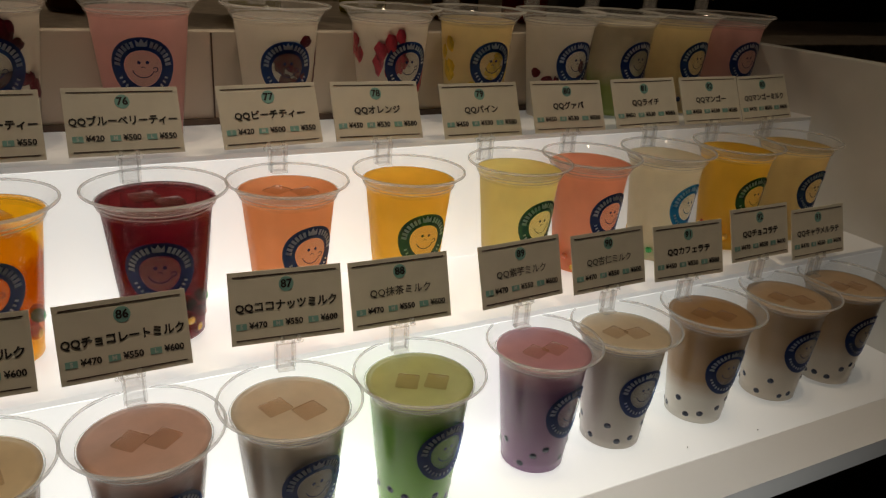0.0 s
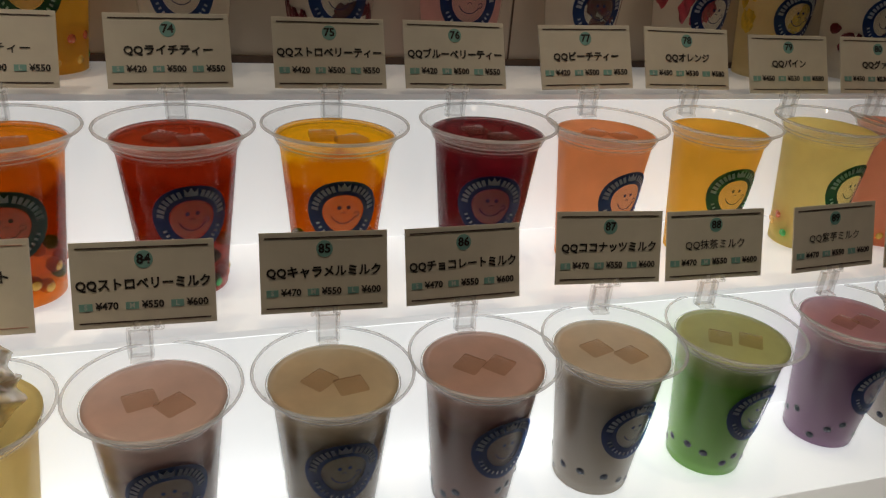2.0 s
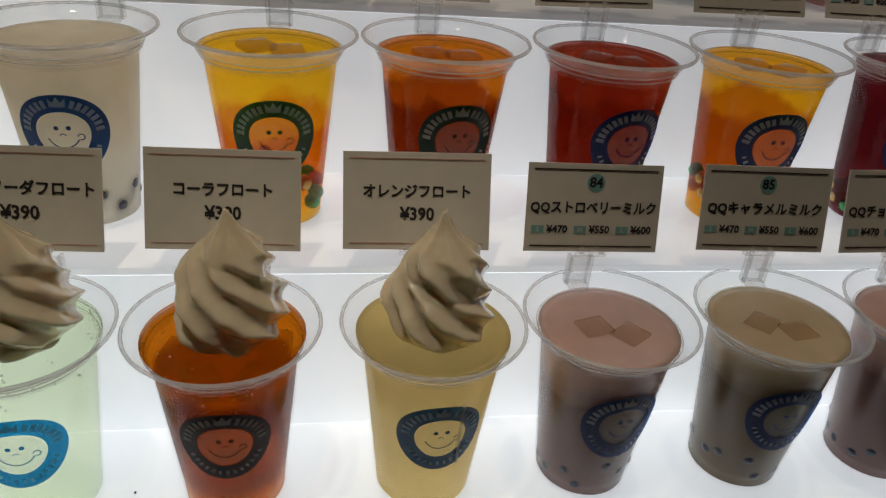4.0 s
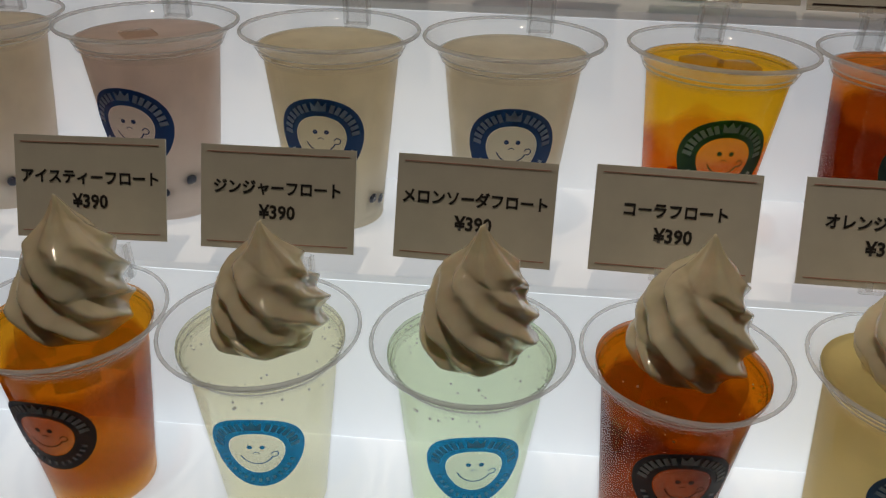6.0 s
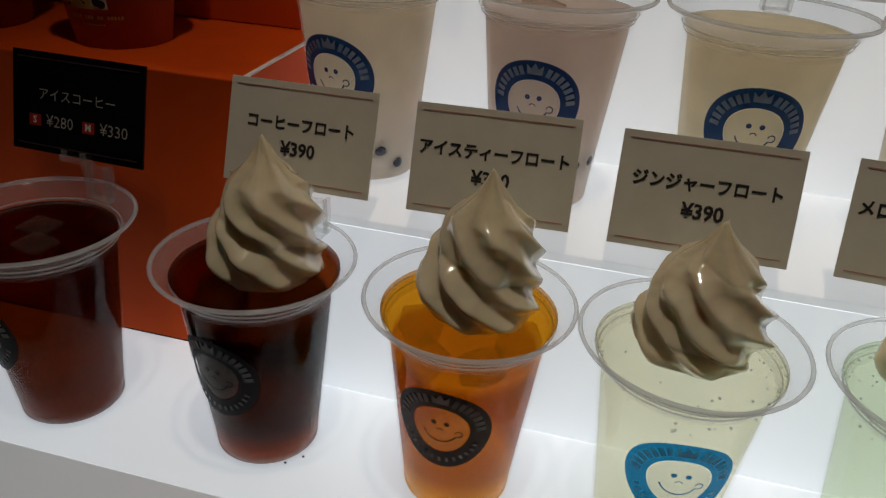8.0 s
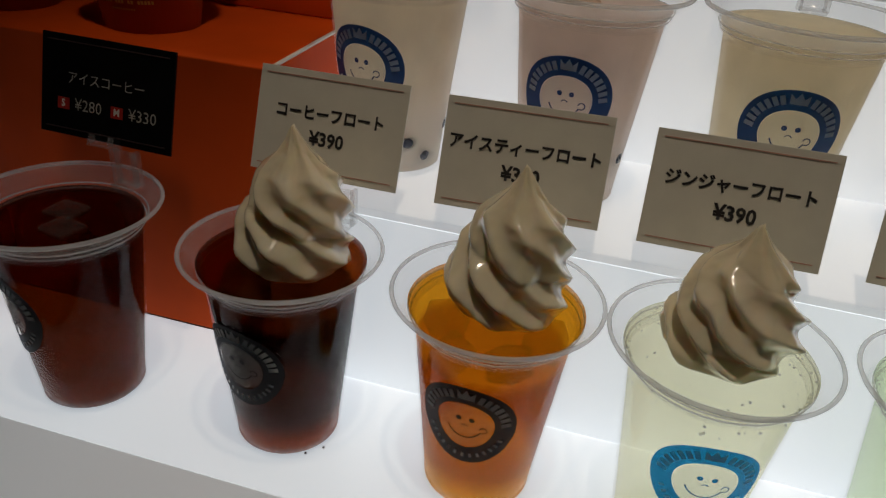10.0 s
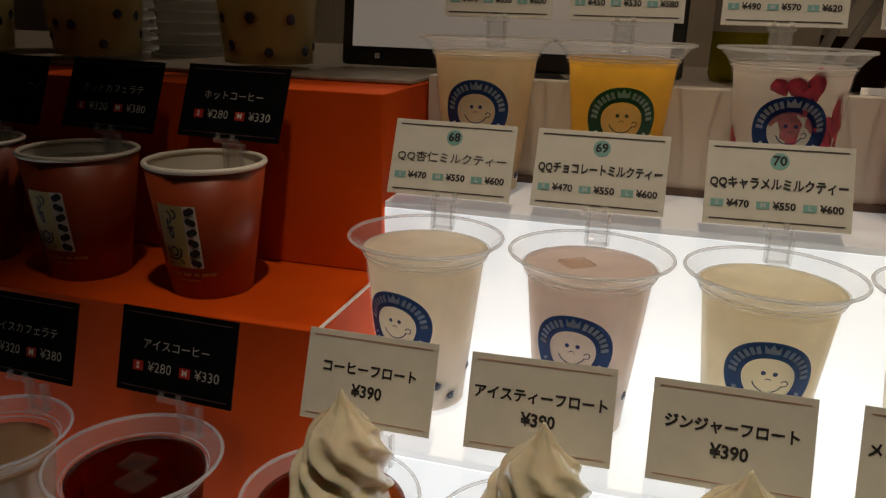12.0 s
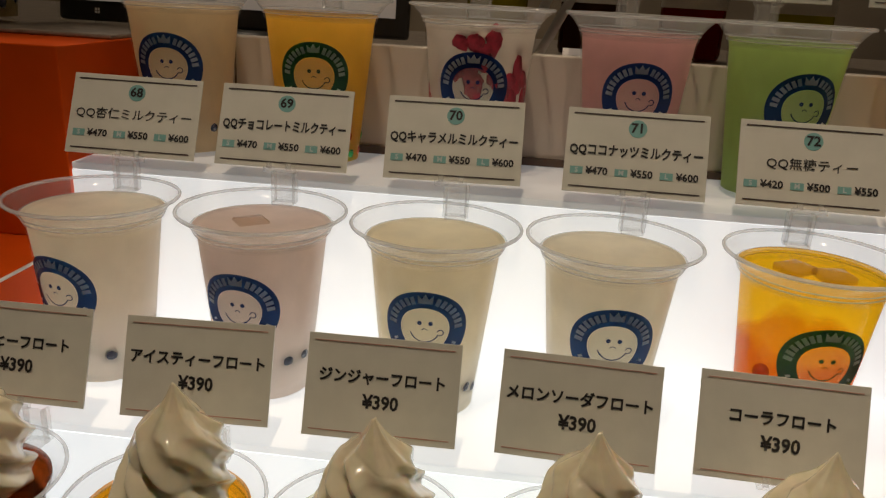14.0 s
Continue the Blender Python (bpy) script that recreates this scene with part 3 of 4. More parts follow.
def post_mesh():
    bm = box(-0.0065, 0.0, -0.0480, 0.0065, 0.0022, -0.0290, 0.0005)
    for sx in (-0.0066, 0.0066):
        box(sx - 0.0012, -0.0018, -0.0480, sx + 0.0012, 0.0040, -0.0285, 0.0004, bm)
    box(-0.0065, -0.0060, -0.0485, 0.0065, 0.0030, -0.0465, 0.0004, bm)
    return mesh_of(bm, "post", CLIP, False)


W, H = 0.083, 0.052


def card(x, y, z, name, prices=(), number="", style="white", turn=0.0, roll=0.0, tilt=19.0, post=0.0, group="price cards", size=(0.083, 0.052)):
    """A card on a clear clip. x, y, z: the middle of the card. Lines of None become bars."""
    look_of = {"white": "cream price card with black lettering in a clear clip", "float": "cream price card with pink rules in a clear clip", "black": "glossy black price card with white lettering"}[style]
    c = thing("price_card", look_of, "price card", pose(x, y, z, 0, 0, turn) @ pose(0, 0, 0, -tilt, roll, 0) @ Matrix.Diagonal((size[0] / W, 1, size[1] / H, 1)), group)
    stock = BLACK_CARD if style == "black" else CARD
    part("card", get("card" + style, lambda: mesh_of(box(-W / 2, 0, -H / 2, W / 2, 0.0011, H / 2, 0.0002), "card", stock, False)), None, c)
    part("clip", get("clip", clip_mesh), None, c, "clear plastic clip")
    part("post", get("post", post_mesh), None, c, "clear plastic post", m=pose(post, 0, 0) @ pose(0, 0.0, -0.0285, tilt) @ pose(0, 0, 0.0285))
    ink = GREY_INK if style == "black" else INK
    rule = {"white": BROWN_INK, "float": PINK_INK, "black": BROWN_INK}[style]
    for s in (-1, 1):
        part("rule", strip(0.076, 0.0007 if style != "float" else 0.0005, rule), None, c, m=pose(0, -0.0001, s * 0.0225))
    if style == "white":
        if number:
            dot = part("number_disc", disc(0.0054, TEAL_INK), None, c, m=pose(0, -0.0001, 0.0150))
            letters(number, 0.0082, INK, dot, 0, 0, name="numeral")
        lines = name.split("/") if name else []
        if len(lines) == 2:
            letters(lines[0], 0.0068, ink, c, 0, 0.0050, 0.076)
            letters(lines[1], 0.0068, ink, c, 0, -0.0030, 0.076)
        elif lines:
            letters(lines[0], 0.0078, ink, c, 0, 0.0, 0.0775)
        else:
            part("writing_bar", strip(0.050, 0.0045, ink), None, c, m=pose(0, -0.0001, 0.0))
        for i, p in enumerate(prices):
            px = -0.0265 + 0.0262 * i
            badge = part("size_badge", strip(0.0075, 0.0044, TEAL_INK), None, c, m=pose(px - 0.0075, -0.0001, -0.0128))
            letters("SML"[i], 0.0042, PALE_INK, badge, 0, 0, name="numeral")
            letters(p, 0.0062, ink, c, px + 0.0045, -0.0128, 0.0155, name="price")
    elif style == "float":
        letters(name, 0.0077, ink, c, 0, 0.0050, 0.076)
        letters(prices[0], 0.0094, ink, c, 0, -0.0070, name="price")
    else:
        letters(name, 0.0070, ink, c, 0.0 if len(name) > 2 else 0.032, 0.004, 0.072, align="CENTER")
        for i, p in enumerate(prices):
            px = -0.020 + 0.034 * i
            badge = part("size_badge", strip(0.0075, 0.0060, RED_INK), None, c, m=pose(px - 0.0065, -0.0001, -0.0095))
            letters("SM"[i], 0.0052, WHITE_INK, badge, 0, 0, name="numeral")
            letters(p, 0.0085, ink, c, px + 0.0095, -0.0095, 0.020, name="price")
    return c


# ---- drinks: colours ----
# milk teas to M_COCO: the lit floor's brightening is put into a paler low
M_CREAM = milk("milk_tea_cream", (0.93, 0.85, 0.68), (0.92, 0.87, 0.76), 0.045, through=0.68, low_through=0.82)
M_PINKTEA = milk("milk_tea_pinkish", (0.86, 0.72, 0.64), (0.88, 0.78, 0.70), 0.045, through=0.62, low_through=0.7)
M_CARAMEL = milk("milk_tea_caramel", (0.93, 0.83, 0.62), (0.92, 0.86, 0.72), 0.040, through=0.68, low_through=0.82)
M_COCO = milk("milk_tea_coconut", (0.93, 0.85, 0.68), (0.92, 0.87, 0.76), 0.048, through=0.68, low_through=0.82)
M_TOPCREAM = milk("milk_tea_warm", (0.90, 0.75, 0.50), through=0.66)
# to M_ALMOND: low paints the shaded cup sides dark under a lit top
M_STRAW = milk("strawberry_milk", (0.82, 0.60, 0.54), (0.19, 0.10, 0.085), 0.080, through=0.25, low_through=0.14)
M_CARA2 = milk("caramel_milk", (0.80, 0.66, 0.44), (0.17, 0.115, 0.055), 0.084, through=0.25, low_through=0.14)
M_CHOC = milk("chocolate_milk", (0.76, 0.52, 0.45), (0.21, 0.11, 0.095), 0.084, through=0.25, low_through=0.14)
M_COCO2 = milk("coconut_milk", (0.80, 0.69, 0.54), (0.42, 0.36, 0.29), 0.088, through=0.25, low_through=0.14)
M_MATCHA = milk("green_tea_milk", (0.60, 0.66, 0.32), (0.20, 0.46, 0.07), 0.090, through=0.25, low_through=0.14)
M_TARO = milk("purple_potato_milk", (0.66, 0.36, 0.44), (0.30, 0.16, 0.28), 0.090, through=0.25, low_through=0.14)
M_ALMOND = milk("almond_milk", (0.80, 0.70, 0.54), (0.56, 0.50, 0.43), 0.088, through=0.25, low_through=0.14)
M_LATTE = milk("cafe_latte", (0.48, 0.30, 0.15), (0.82, 0.77, 0.68), 0.040, through=0.25, low_through=0.14)
M_LATTE2 = milk("chocolate_latte", (0.56, 0.40, 0.25), (0.70, 0.62, 0.52), 0.045, through=0.25, low_through=0.14)
M_PEACH = milk("peach_tea", (0.89, 0.45, 0.24), through=0.93)
M_ORANGE = milk("orange_juice", (0.93, 0.59, 0.12), through=0.93)
M_PINE = milk("pineapple_juice", (0.90, 0.79, 0.36), through=0.93)
M_GUAVA = milk("guava_juice", (0.91, 0.45, 0.31), through=0.93)
M_LYCHEE = milk("lychee_juice", (0.85, 0.79, 0.62), through=0.93)
M_MANGO = milk("mango_juice", (0.93, 0.62, 0.13), through=0.93)
M_MANGOM = milk("mango_milk", (0.87, 0.69, 0.36), through=0.93)
M_YOG = milk("white_yoghurt", (0.82, 0.77, 0.69), through=0.76, speck=0.03)
M_PINK = milk("pink_milk", (0.77, 0.48, 0.46), through=0.81)
M_LIME = milk("green_milk", (0.48, 0.62, 0.24), through=0.86)
M_YEL = milk("yellow_milk", (0.85, 0.71, 0.42), through=0.84)
M_FLOATJ = milk("pale_orange_float", (0.85, 0.69, 0.34), through=0.93)
T_TEA = tea("plain_tea", (0.76, 0.33, 0.03), (0.92, 0.66, 0.10), 0.066)
T_TEA2 = tea("sweet_tea", (0.40, 0.11, 0.02), (0.82, 0.42, 0.07), 0.084)
T_LYCH = tea("lychee_tea", (0.37, 0.075, 0.03), (0.56, 0.17, 0.08), 0.088)
T_STRAW = tea("strawberry_tea", (0.60, 0.24, 0.03), (0.90, 0.60, 0.08), 0.080)
T_BLUE = tea("blueberry_tea", (0.25, 0.05, 0.07), (0.36, 0.10, 0.11), 0.094)
T_GINGER = tea("ginger_ale", (0.94, 0.92, 0.78), cloudy=0.2)
T_MELON = tea("melon_soda", (0.89, 0.94, 0.80), cloudy=0.2)
T_COLA = tea("cola", (0.30, 0.085, 0.012), (0.74, 0.38, 0.05), 0.089)
T_ICETEA = tea("iced_tea", (0.50, 0.20, 0.02), (0.82, 0.52, 0.09), 0.088)
T_COFFEE = tea("black_coffee", (0.055, 0.016, 0.006), (0.44, 0.17, 0.04), 0.090, cloudy=0.015)
T_ICOFFEE = tea("iced_coffee", (0.22, 0.072, 0.009), (0.34, 0.12, 0.02), 0.092, cloudy=0.02)

MILK3, TEA3, JUICE3 = ("¥470", "¥550", "¥600"), ("¥420", "¥500", "¥550"), ("¥450", "¥530", "¥580")

# ---- front row ----
FY, CY, CZ = 0.563, 0.614, 0.1535
for fx, cx, title, words, liquid, ink, sw, foam, turn in (
        (-0.563, -0.5615, "コーヒーフロート", "dark coffee float", T_COFFEE, BLACK, 3, False, -14),
        (-0.458, -0.462, "アイスティーフロート", "amber iced tea float", T_ICETEA, BLACK, 4, False, -4),
        (-0.361, -0.3635, "ジンジャーフロート", "pale ginger ale float", T_GINGER, AZURE, 5, True, 6),
        (-0.2595, -0.263, "メロンソーダフロート", "light green melon soda float", T_MELON, AZURE, 6, True, 8),
        (-0.161, -0.164, "コーラフロート", "reddish brown cola float", T_COLA, BLACK, 7, True, 2),
        (-0.056, -0.062, "オレンジフロート", "cloudy orange float", M_FLOATJ, NAVY, 8, False, 4)):
    made = drink(fx, FY, 0, "clear cup of " + words + " topped with soft serve", liquid, ink, 0.1048, "", sw, turn, 0, foam, "front row drinks", (1, 1, 1), 0 if liquid in (M_FLOATJ, T_GINGER, T_MELON) else 4)
    if title.startswith("オレンジ"):
        # narrow pale upright stripe laid over the badge, right of its middle
        stripe = bmesh.new()
        bar(stripe, 0.0105, 0.001, 0.0017, 0.046, 0.0)
        part("badge_stripe", wrapped(stripe, LOGO_Z, 0.0008), PALE_LET, made, "pale vertical stripe through the printed badge")
    card(cx, CY, CZ, title, ("¥390",), style="float", turn=rng.uniform(-3, 3), roll=rng.uniform(-1, 1), tilt=21, post=0.012, group="front row price cards", size=(0.080, 0.053))
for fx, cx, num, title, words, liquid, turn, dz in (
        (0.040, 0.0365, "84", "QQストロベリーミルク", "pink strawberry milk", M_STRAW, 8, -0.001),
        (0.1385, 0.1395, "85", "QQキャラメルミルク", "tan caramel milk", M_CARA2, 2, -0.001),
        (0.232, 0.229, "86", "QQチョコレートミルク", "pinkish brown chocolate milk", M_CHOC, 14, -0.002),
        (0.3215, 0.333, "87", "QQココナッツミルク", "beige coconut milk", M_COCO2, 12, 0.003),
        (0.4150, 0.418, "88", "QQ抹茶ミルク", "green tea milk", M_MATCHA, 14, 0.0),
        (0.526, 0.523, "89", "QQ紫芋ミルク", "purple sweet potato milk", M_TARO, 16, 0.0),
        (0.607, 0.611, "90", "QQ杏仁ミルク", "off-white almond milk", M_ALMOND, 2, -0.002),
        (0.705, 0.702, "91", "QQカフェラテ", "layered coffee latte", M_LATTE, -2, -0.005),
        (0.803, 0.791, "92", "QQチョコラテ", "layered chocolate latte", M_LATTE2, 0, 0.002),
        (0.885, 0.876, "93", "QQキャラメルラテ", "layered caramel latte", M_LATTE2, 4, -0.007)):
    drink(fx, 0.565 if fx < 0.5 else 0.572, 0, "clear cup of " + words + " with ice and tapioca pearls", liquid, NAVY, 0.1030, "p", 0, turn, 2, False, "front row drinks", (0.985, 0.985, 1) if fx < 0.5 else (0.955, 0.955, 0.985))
    card(cx, 0.609, CZ + dz, title, MILK3 if num != "91" else JUICE3, num, turn=rng.uniform(-4, 4), roll=rng.uniform(-1, 1), tilt=17, post=rng.uniform(-0.006, 0.002), group="front row price cards", size=(0.0775, 0.0495))

# ---- middle row ----
MY = 0.6755
for fx, cx, num, title, words, liquid, ink, bits, prices, turn in (
        (-0.547, -0.546, "68", "QQ杏仁ミルクティー", "cream almond milk tea", M_CREAM, NAVY, "p", MILK3, -14),
        (-0.446, -0.449, "69", "QQチョコレートミルクティー", "pinkish chocolate milk tea", M_PINKTEA, NAVY, "p", MILK3, -6),
        (-0.346, -0.3435, "70", "QQキャラメルミルクティー", "cream caramel milk tea", M_CARAMEL, NAVY, "p", MILK3, 0),
        (-0.248, -0.235, "71", "QQココナッツミルクティー", "cream coconut milk tea", M_COCO, NAVY, "p", MILK3, 3),
        (-0.141, -0.134, "72", "QQ無糖ティー", "amber unsweetened tea", T_TEA, GREEN, "j", TEA3, 4),
        (-0.043, -0.050, "73", "QQ加糖ティー", "dark amber sweet tea", T_TEA2, GREEN, "j", TEA3, 10),
        (0.057, 0.055, "74", "QQライチティー", "reddish lychee tea", T_LYCH, NAVY, "j", TEA3, 12),
        (0.156, 0.160, "75", "QQストロベリーティー", "amber strawberry tea", T_STRAW, NAVY, "j", TEA3, 0),
        (0.262, 0.251, "76", "QQブルーベリーティー", "dark red blueberry tea", T_BLUE, NAVY, "j", TEA3, -9),
        (0.354, 0.356, "77", "QQピーチティー", "salmon pink peach tea", M_PEACH, NAVY, "", TEA3, 14),
        (0.452, 0.445, "78", "QQオレンジ", "orange juice", M_ORANGE, GREEN, "", JUICE3, 2),
        (0.556, 0.544, "79", "QQパイン", "pale yellow pineapple juice", M_PINE, GREEN, "j", JUICE3, 12),
        (0.632, 0.638, "80", "QQグァバ", "coral guava juice", M_GUAVA, NAVY, "j", JUICE3, 10),
        (0.722, 0.732, "81", "QQライチ", "pale cream lychee juice", M_LYCHEE, AZURE, "j", JUICE3, 14),
        (0.815, 0.820, "82", "QQマンゴー", "bright mango juice", M_MANGO, GREEN, "j", JUICE3, 4),
        (0.902, 0.899, "83", "QQマンゴーミルク", "yellow mango milk", M_MANGOM, NAVY, "p", MILK3, 6)):
    drink(fx, MY, Z1, "clear cup of " + words + " on the middle tier", liquid, ink, 0.1030, bits, 0, turn, 2 if num in "72 73 74 75 76 77" else 1 if num == "69" else 0, False, "middle row drinks", (1, 1, 1) if fx < 0.3 else (0.93, 0.93, 0.98))
    card(cx, 0.727, Z1 + (0.1495 if cx < -0.1 else 0.1455 if cx < 0.5 else 0.142), title, prices, num, turn=rng.uniform(-3, 3), roll=rng.uniform(-1, 1), tilt=25, post=rng.uniform(-0.004, 0.004), group="middle row price cards", size=(0.083, 0.0515) if cx < -0.1 else (0.0775, 0.0485))

# ---- top row ----
TY = 0.796
for i, (fx, num, title, words, liquid, ink, bits, prices) in enumerate((
        (-0.541, "66", "QQミルクティー", "cream milk tea", M_TOPCREAM, NAVY, "p", MILK3),
        (-0.4445, "78", "QQオレンジ", "orange juice", M_ORANGE, GREEN, "j", JUICE3),
        (-0.336, "61", "QQつぶつぶ/ストロベリーヨーグルト", "white yoghurt with strawberry pulp", M_YOG, NAVY, "s", ("¥490", "¥570", "¥620")),
        (-0.233, "86", "QQチョコレートミルク", "pink chocolate milk", M_PINK, NAVY, "", MILK3),
        (-0.138, "", "", "green tea milk", M_LIME, NAVY, "", ()),
        (-0.030, "", "", "orange juice with jelly", M_ORANGE, GREEN, "j", ()),
        (0.065, "", "", "white milk with pearls", M_YOG, NAVY, "p", ()),
        (0.170, "", "", "white yoghurt with dark berries", M_YOG, NAVY, "b", ()),
        (0.274, "", "", "pink milk", M_PINK, NAVY, "", ()),
        (0.381, "", "", "white yoghurt with dark berries", M_YOG, NAVY, "b", ()),
        (0.484, "", "", "white yoghurt with strawberry pulp", M_YOG, NAVY, "s", ()),
        (0.573, "", "", "white yoghurt with yellow fruit", M_YEL, NAVY, "f", ()),
        (0.668, "", "", "white yoghurt with dark berries", M_YOG, NAVY, "b", ()),
        (0.745, "", "", "white and green layered milk", milk("two_tone_green", (0.74, 0.66, 0.50), (0.30, 0.42, 0.12), 0.045), NAVY, "", ()),
        (0.826, "", "", "yellow milk", M_YEL, NAVY, "p", ()),
        (0.905, "", "", "dusky pink milk", M_PINK, NAVY, "p", ()))):
    drink(fx, TY, Z2, "clear cup of " + words + " on the top tier", liquid, ink, 0.1010, bits, 0, rng.uniform(-6, 10), 0, False, "top row drinks", (1, 1, 1) if fx < 0.3 else (0.94, 0.94, 0.96))
    card(fx - 0.004, 0.850, Z2 + 0.150, title, prices or ("¥450", "¥530", "¥580")[:3 if fx > 0.6 else 0], number=num, tilt=15, turn=rng.uniform(-3, 3), group="top row price cards")

# red paper tags that overlap the cards of the top row
for tx in (-0.503, -0.394, -0.292, -0.185):
    tg = thing("paper_tag", "small red paper tag with white brush writing", "tag", pose(tx, 0.846, Z2 + 0.168, -14, rng.uniform(-3, 3), 0), "red paper tags")
    part("tag", box(-0.021, 0, -0.012, 0.021, 0.0006, 0.014), RED_TAG, tg)
    bm = bmesh.new()
    for k in range(5):
        bar(bm, -0.003 + 0.002 * k, -0.007 + 0.0016 * (k % 3) + 0.001 * k, 0.0035, 0.0011, 0.5 + 0.4 * k)
    part("brush_stroke", bm, WHITE_INK, tg, m=pose(0, -0.0003, 0))

# ---- coffee section: iced drinks in front ----
drink(-0.679, 0.556, 0, "clear cup of reddish iced coffee beside the floats", T_ICOFFEE, BLACK, 0.1020, "", 0, -30, 2, False, "front row drinks", (1.0, 1.0, 1.03))
drink(-0.790, 0.565, 0, "clear cup of pale brown iced latte", M_LATTE2, BLACK, 0.0965, "", 0, -30, 0, False, "front row drinks")
card(-0.679, 0.600, 0.157, "アイスコーヒー", ("¥280", "¥330"), style="black", turn=-4, roll=-1, tilt=16, post=0.012, group="black price cards")
card(-0.790, 0.600, 0.154, "アイスカフェラテ", ("¥320", "¥380"), style="black", turn=-4, roll=-1, tilt=16, post=0.012, group="black price cards")


def paper_cup(x, y, z, foamy):
    c = thing("paper_cup", "orange printed paper coffee cup with a white rolled rim", "paper cup", pose(x, y, z + 0.0003), "hot drink cups")
    part("sleeve", get("pc_body", lambda: mesh_of(lathe([(0, 0.004), (0.0255, 0.004), (0.026, 0), (0.0268, 0.0), (0.0385, 0.0845), (0.0376, 0.0845), (0.0262, 0.006), (0, 0.006)], 44), "sleeve", PAPER_CUP)), None, c)
    part("rim", get("pc_rim", lambda: mesh_of(lathe([(0.0378 + 0.0018 * math.cos(a), 0.0858 + 0.0018 * math.sin(a)) for a in [k * math.pi / 5 for k in range(11)]], 44), "rim", PAPER)), None, c, "white rolled paper rim")
    part("lining", get("pc_in", lambda: mesh_of(lathe([(0.0372, 0.0845), (0.0345, 0.066)], 44), "lining", PAPER)), None, c)
    part("coffee", get(("pc_fill", foamy), lambda: mesh_of(lathe([(0, 0.078 if foamy else 0.070), (0.0365 if foamy else 0.0353, 0.0776 if foamy else 0.0698), (0.034, 0.066), (0, 0.066)], 40), "coffee", M_YOG if foamy else M_LATTE2)), None, c)
    pw = [(0.0268, 0.0), (0.0385, 0.0845)]

    def lay(bm, off):
        for v in bm.verts:
            r = radius(v.co.z, pw) + off
            a = v.co.x / r
            v.co = Vector((r * math.sin(a), -r * math.cos(a), v.co.z))
        return bm

    def patch(x0, x1, z0, z1, off, n=8):
        bm = bmesh.new()
        cols = [[bm.verts.new((x0 + (x1 - x0) * i / n, 0, zz)) for zz in (z0, (z0 + z1) / 2, z1)] for i in range(n + 1)]
        for p, q in zip(cols, cols[1:]):
            for j in range(2):
                bm.faces.new((p[j], q[j], q[j + 1], p[j + 1]))
        return lay(bm, off)

    lab = part("label", get("pc_label", lambda: mesh_of(patch(-0.016, 0.004, 0.022, 0.064, 0.0003), "label", LABEL)), None, c, "olive printed label with dark drawing")
    part("label_strip", get("pc_strip", lambda: mesh_of(patch(0.004, 0.0125, 0.022, 0.064, 0.0003), "label_strip", PAPER)), None, lab)

    def beans():
        bm = bmesh.new()
        for k in range(6):
            t = radians(25 if k % 2 else -25)
            for s in (-1, 1):
                flat_ring(0.0001, 0.0024, 12, bm=bm, cx=0.0082 + s * 0.0012 * math.cos(t), cz=0.0255 + 0.007 * k + s * 0.0012 * math.sin(t))
        return mesh_of(lay(bm, 0.0006), "coffee_bean_print", INK)

    def drawing():
        bm = bmesh.new()
        for k, (cx, cz, r, a0, a1) in enumerate(((-0.006, 0.033, 0.006, 150, 390), (-0.006, 0.033, 0.0035, 0, 359.99), (-0.008, 0.045, 0.004, -60, 120), (-0.005, 0.052, 0.004, 120, 290), (-0.009, 0.056, 0.005, -80, 70), (-0.0035, 0.046, 0.0045, 100, 260), (-0.004, 0.058, 0.0035, -80, 90))):
            flat_ring(r - 0.0013, r, 18, bm=bm, cx=cx, cz=cz, a0=radians(a0), a1=radians(a1))
        bar(bm, -0.006, 0.0245, 0.013, 0.0013, 0.15)
        bar(bm, -0.006, 0.0275, 0.011, 0.0011, -0.15)
        return mesh_of(lay(bm, 0.0006), "label_drawing", INK)

    def words():
        bm = bmesh.new()
        for k in range(17):
            if k not in (4, 8, 11):
                bar(bm, -0.010 + 0.0018 * k, 0.0175, 0.0012, 0.0020, 0)
        for k in range(10):
            bar(bm, -0.004 + 0.0014 * k, 0.0135, 0.0009, 0.0011, 0)
        return mesh_of(lay(bm, 0.0004), "writing", GOLD)

    part("coffee_bean_print", get("pc_beans", beans), None, lab)
    part("label_drawing", get("pc_draw", drawing), None, lab)["kind"] = "stuff"
    part("writing", get("pc_words", words), None, c)["kind"] = "stuff"
    return c


for px, foamy, title, prices in ((-0.697, False, "ホットコーヒー", ("¥280", "¥330")), (-0.795, True, "ホットカフェラテ", ("¥320", "¥380")), (-0.893, True, "ーノ", ("¥380",))):
    paper_cup(px, 0.672, 0.175, foamy)
    card(px - 0.004, 0.716, 0.294, title, prices if len(prices) > 1 else (), style="black", tilt=22, turn=-5, post=0.006, group="black price cards")

# ---- on the counter behind: large tapioca drinks, lids, a tablet, bottles ----
M_BIG = milk("large_milk_tea", (0.62, 0.50, 0.22), through=0.6)
for bx in (-0.744, -0.917, -1.062):
    drink(bx, 0.850, 0.3072, "large clear cup of milk tea full of tapioca", M_BIG, BLACK, 0.0985, "p", 0, -12 if bx < -0.8 else 8, 0, False, "large tapioca drinks", (1.38, 1.38, 1.5))

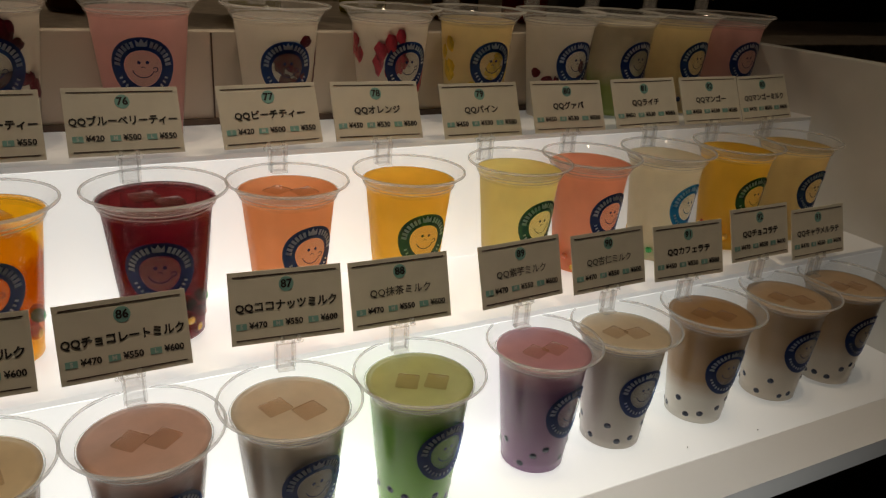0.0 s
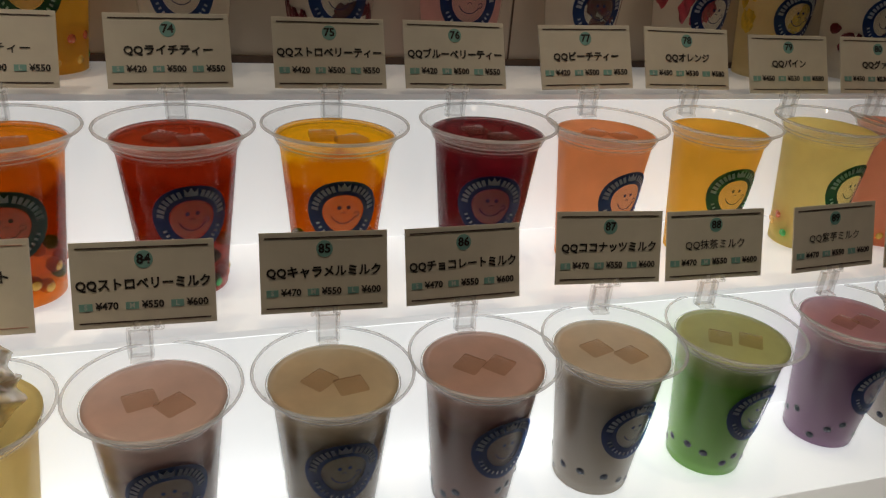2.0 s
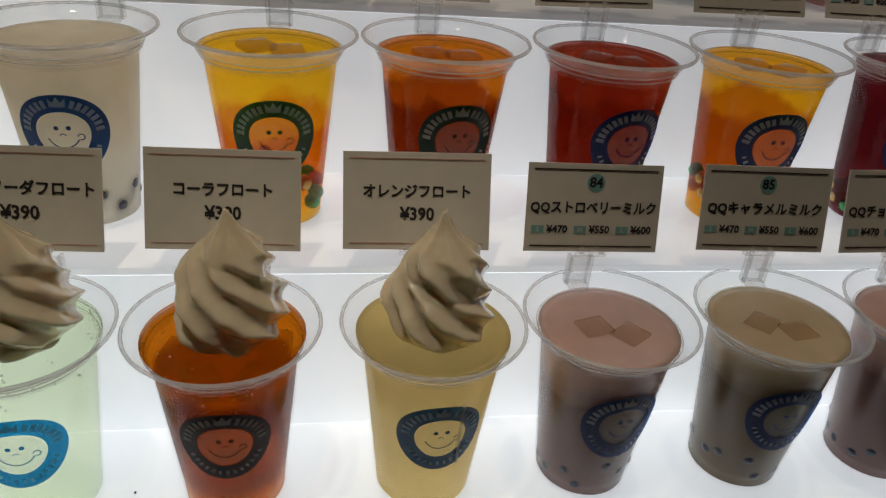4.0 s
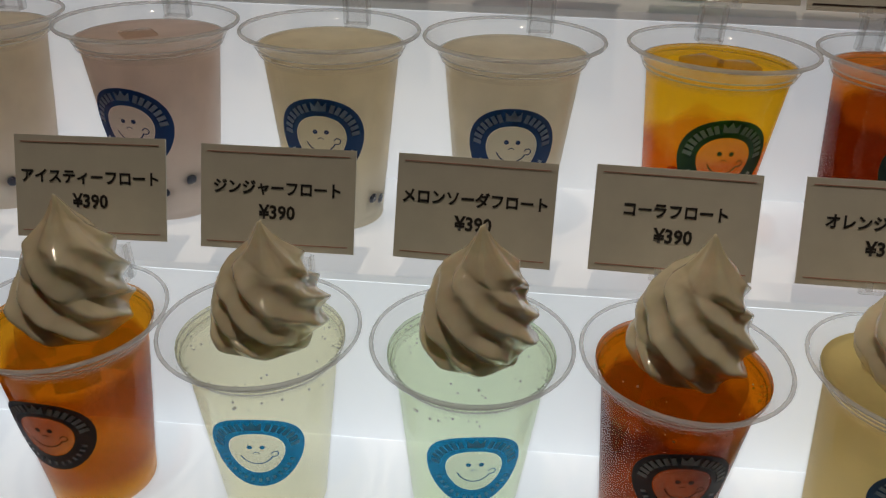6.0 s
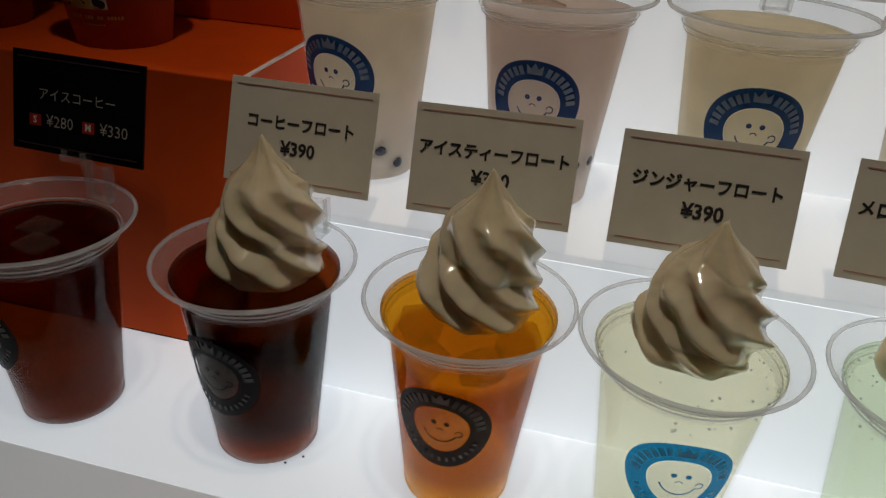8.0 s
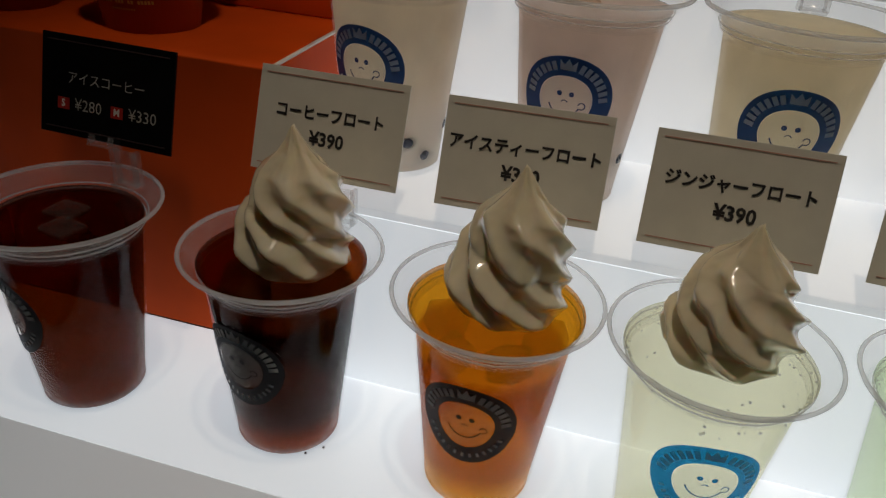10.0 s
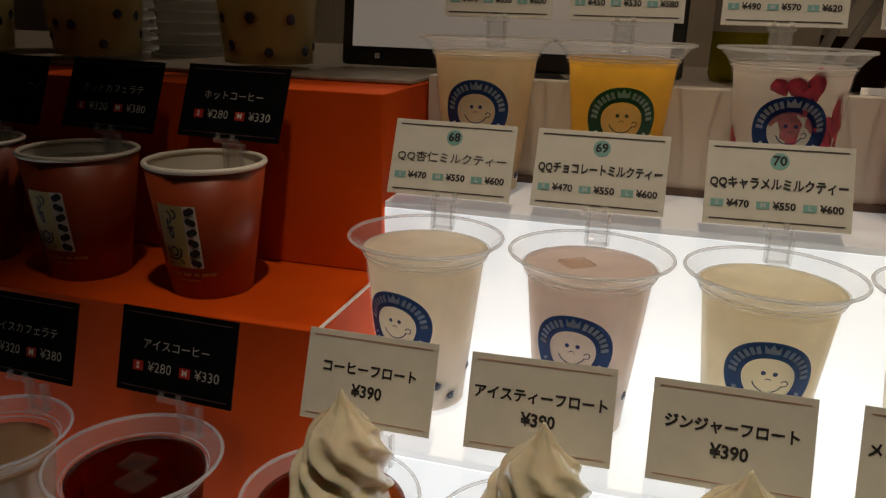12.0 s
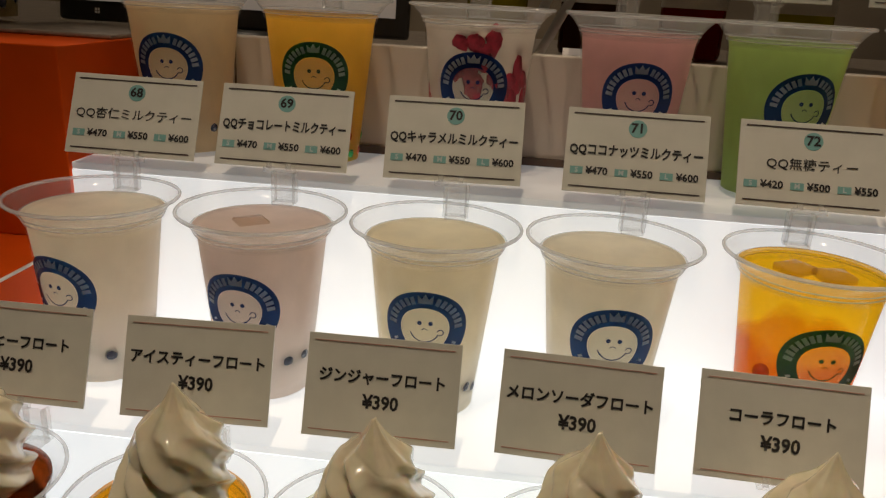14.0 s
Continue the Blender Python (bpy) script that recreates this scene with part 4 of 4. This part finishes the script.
lids = thing("lid_stack", "tall stack of clear ribbed plastic cups upside down", "stacked cups", pose(-0.895, 0.97, 0.3072) @ Matrix.Scale(0.95, 4), "")
for k in range(17):
    part("clear_cup", get("stack_cup", lambda: mesh_of(lathe([(0.036, 0.0), (0.045, 0.0), (0.046, 0.0015), (0.045, 0.003), (0.038, 0.0035), (0.036, 0.0108), (0.034, 0.0108), (0.035, 0.002)], 32), "clear_cup", STACK)), None, lids, m=pose(rng.uniform(-0.0006, 0.0006), 0, 0.0112 * k))
lids2 = copy_thing(lids, pose(-1.005, 1.00, 0.3072))

tab = thing("tablet", "black-framed tablet standing with a pale blank screen", "tablet", pose(-0.552, 0.905, 0.2964, -8), "")
part("bezel", box(-0.150, 0.0, 0.014, 0.150, 0.010, 0.219, 0.003), DARK, tab)
part("screen", box(-0.139, -0.0012, 0.030, 0.139, -0.0002, 0.208), PALE_GLOW, tab)
bm = bmesh.new()
for sx in (-1, 1):
    for sz in (-1, 1):
        bar(bm, sx * 0.0012, 0.006 + sz * 0.0012, 0.002, 0.002, 0)
part("button", bm, WHITE_INK, tab, m=pose(-0.115, -0.0006, 0.016))
part("stand", box(-0.05, 0.0, 0.0, 0.05, 0.075, 0.0138), DARK, tab)

clear = thing("clear_cup", "empty clear plastic cup with a bent straw", "cup", pose(-0.682, 0.93, 0.2964), "")
part("cup", get("cup", cup_mesh), None, clear)
part("rim", get("rim", rim_mesh), None, clear)
part("straw", lathe([(0.003, 0.004), (0.003, 0.15), (0.0027, 0.15), (0.0027, 0.004)], 10), RIM, clear, m=pose(0.0, 0, 0.0, 0, 12, 0))

GLASS_Y = tea("yellow_syrup", (0.55, 0.50, 0.10), cloudy=0.3)
GLASS_R = tea("red_syrup", (0.40, 0.05, 0.03), cloudy=0.3)
GLASS_B = tea("brown_syrup", (0.18, 0.09, 0.03), cloudy=0.3)
for k in range(11):
    bx = -0.36 + 0.118 * k + rng.uniform(-0.02, 0.02)
    gm = (GLASS_Y, GLASS_B, GLASS_R, GLASS_Y)[k % 4]
    bt = thing("syrup_bottle", "glass syrup bottle with a pale label", "bottle", pose(bx, 1.12 + rng.uniform(-0.05, 0.06), 0.2964), "syrup bottles")
    part("bottle", get("bottle" + gm.name, lambda: mesh_of(lathe([(0, 0.002), (0.030, 0.001), (0.032, 0.006), (0.032, 0.165), (0.027, 0.185), (0.014, 0.21), (0.0125, 0.262), (0.014, 0.266), (0, 0.267)], 28), "bottle", gm)), None, bt)
    part("label", get("bottle_label", lambda: mesh_of(lathe([(0.0324, 0.05), (0.0326, 0.051), (0.0326, 0.129), (0.0324, 0.13)], 28), "label", PAPER)), None, bt)
    part("cap", get("bottle_cap", lambda: mesh_of(lathe([(0.0145, 0.25), (0.0150, 0.252), (0.0150, 0.28), (0.0135, 0.283), (0, 0.283)], 20), "cap", DARK)), None, bt)

tongs = thing("tongs", "steel tongs leaning on the counter", "tongs", pose(-0.305, 0.93, 0.2964, -10, 24, 0), "")
for s in (-1, 1):
    part("arm", box(s * 0.006 - 0.004, -0.0008, 0.0, s * 0.006 + 0.004, 0.0008, 0.19, 0.0005), STEEL, tongs, m=pose(0, 0, 0, 0, s * 2.5, 0))

tagp = thing("name_plate", "small grey plate with dark writing on the counter edge", "sign", pose(-0.243, 0.862, 0.2966, -10), "")
# the plate is no lamp: its material's glow stands in for light on it
part("plate", box(-0.035, 0, 0, 0.035, 0.002, 0.018), PALE_GLOW, tagp)
bm = bmesh.new()
for k in range(9):
    bar(bm, -0.026 + 0.0065 * k, 0.009, 0.0042, 0.0075, 0)
part("writing", bm, INK, tagp, m=pose(0, -0.0004, 0))

machine = thing("machine", "black counter appliance with a pale top", "appliance", pose(1.55, 1.22, 0.2964), "")
part("body", box(-0.62, -0.05, 0, 0.62, 0.12, 0.20, 0.006), DARK, machine)
part("top", box(-0.62, -0.05, 0.2002, 0.62, 0.12, 0.34, 0.01), BEIGE, machine)
shelf = thing("back_cabinet", "cream cabinet along the back wall of the kitchen", "cabinet", pose(0, 2.2, -0.92), "")
part("body", box(-3.2, 0, 0, 3.2, 0.38, 1.05, 0.004), BEIGE, shelf)
part("worktop", box(-3.22, -0.02, 1.0503, 3.22, 0.38, 1.085, 0.004), STEEL, shelf)
for k in range(9):
    part("door", box(-3.15 + 0.7 * k, -0.018, 0.06, -2.49 + 0.7 * k, -0.0005, 1.02, 0.003), BEIGE, shelf)

# ---- crumbs left on the lit floor ----
for cx, cy in ((-0.545, 0.545), (-0.538, 0.552), (-0.405, 0.530), (-0.215, 0.560), (0.075, 0.575), (0.66, 0.530), (0.74, 0.525)):
    cr = thing("crumb", "tiny dark crumb on the glowing floor", "crumb", pose(cx, cy, 0.0007, 0, 0, rng.uniform(0, 180)), "crumbs")
    part("grain", get("crumb", lambda: ball_mesh("grain", BROWN_TRIM, 0.0008, 0.5, 3, 1)), None, cr)
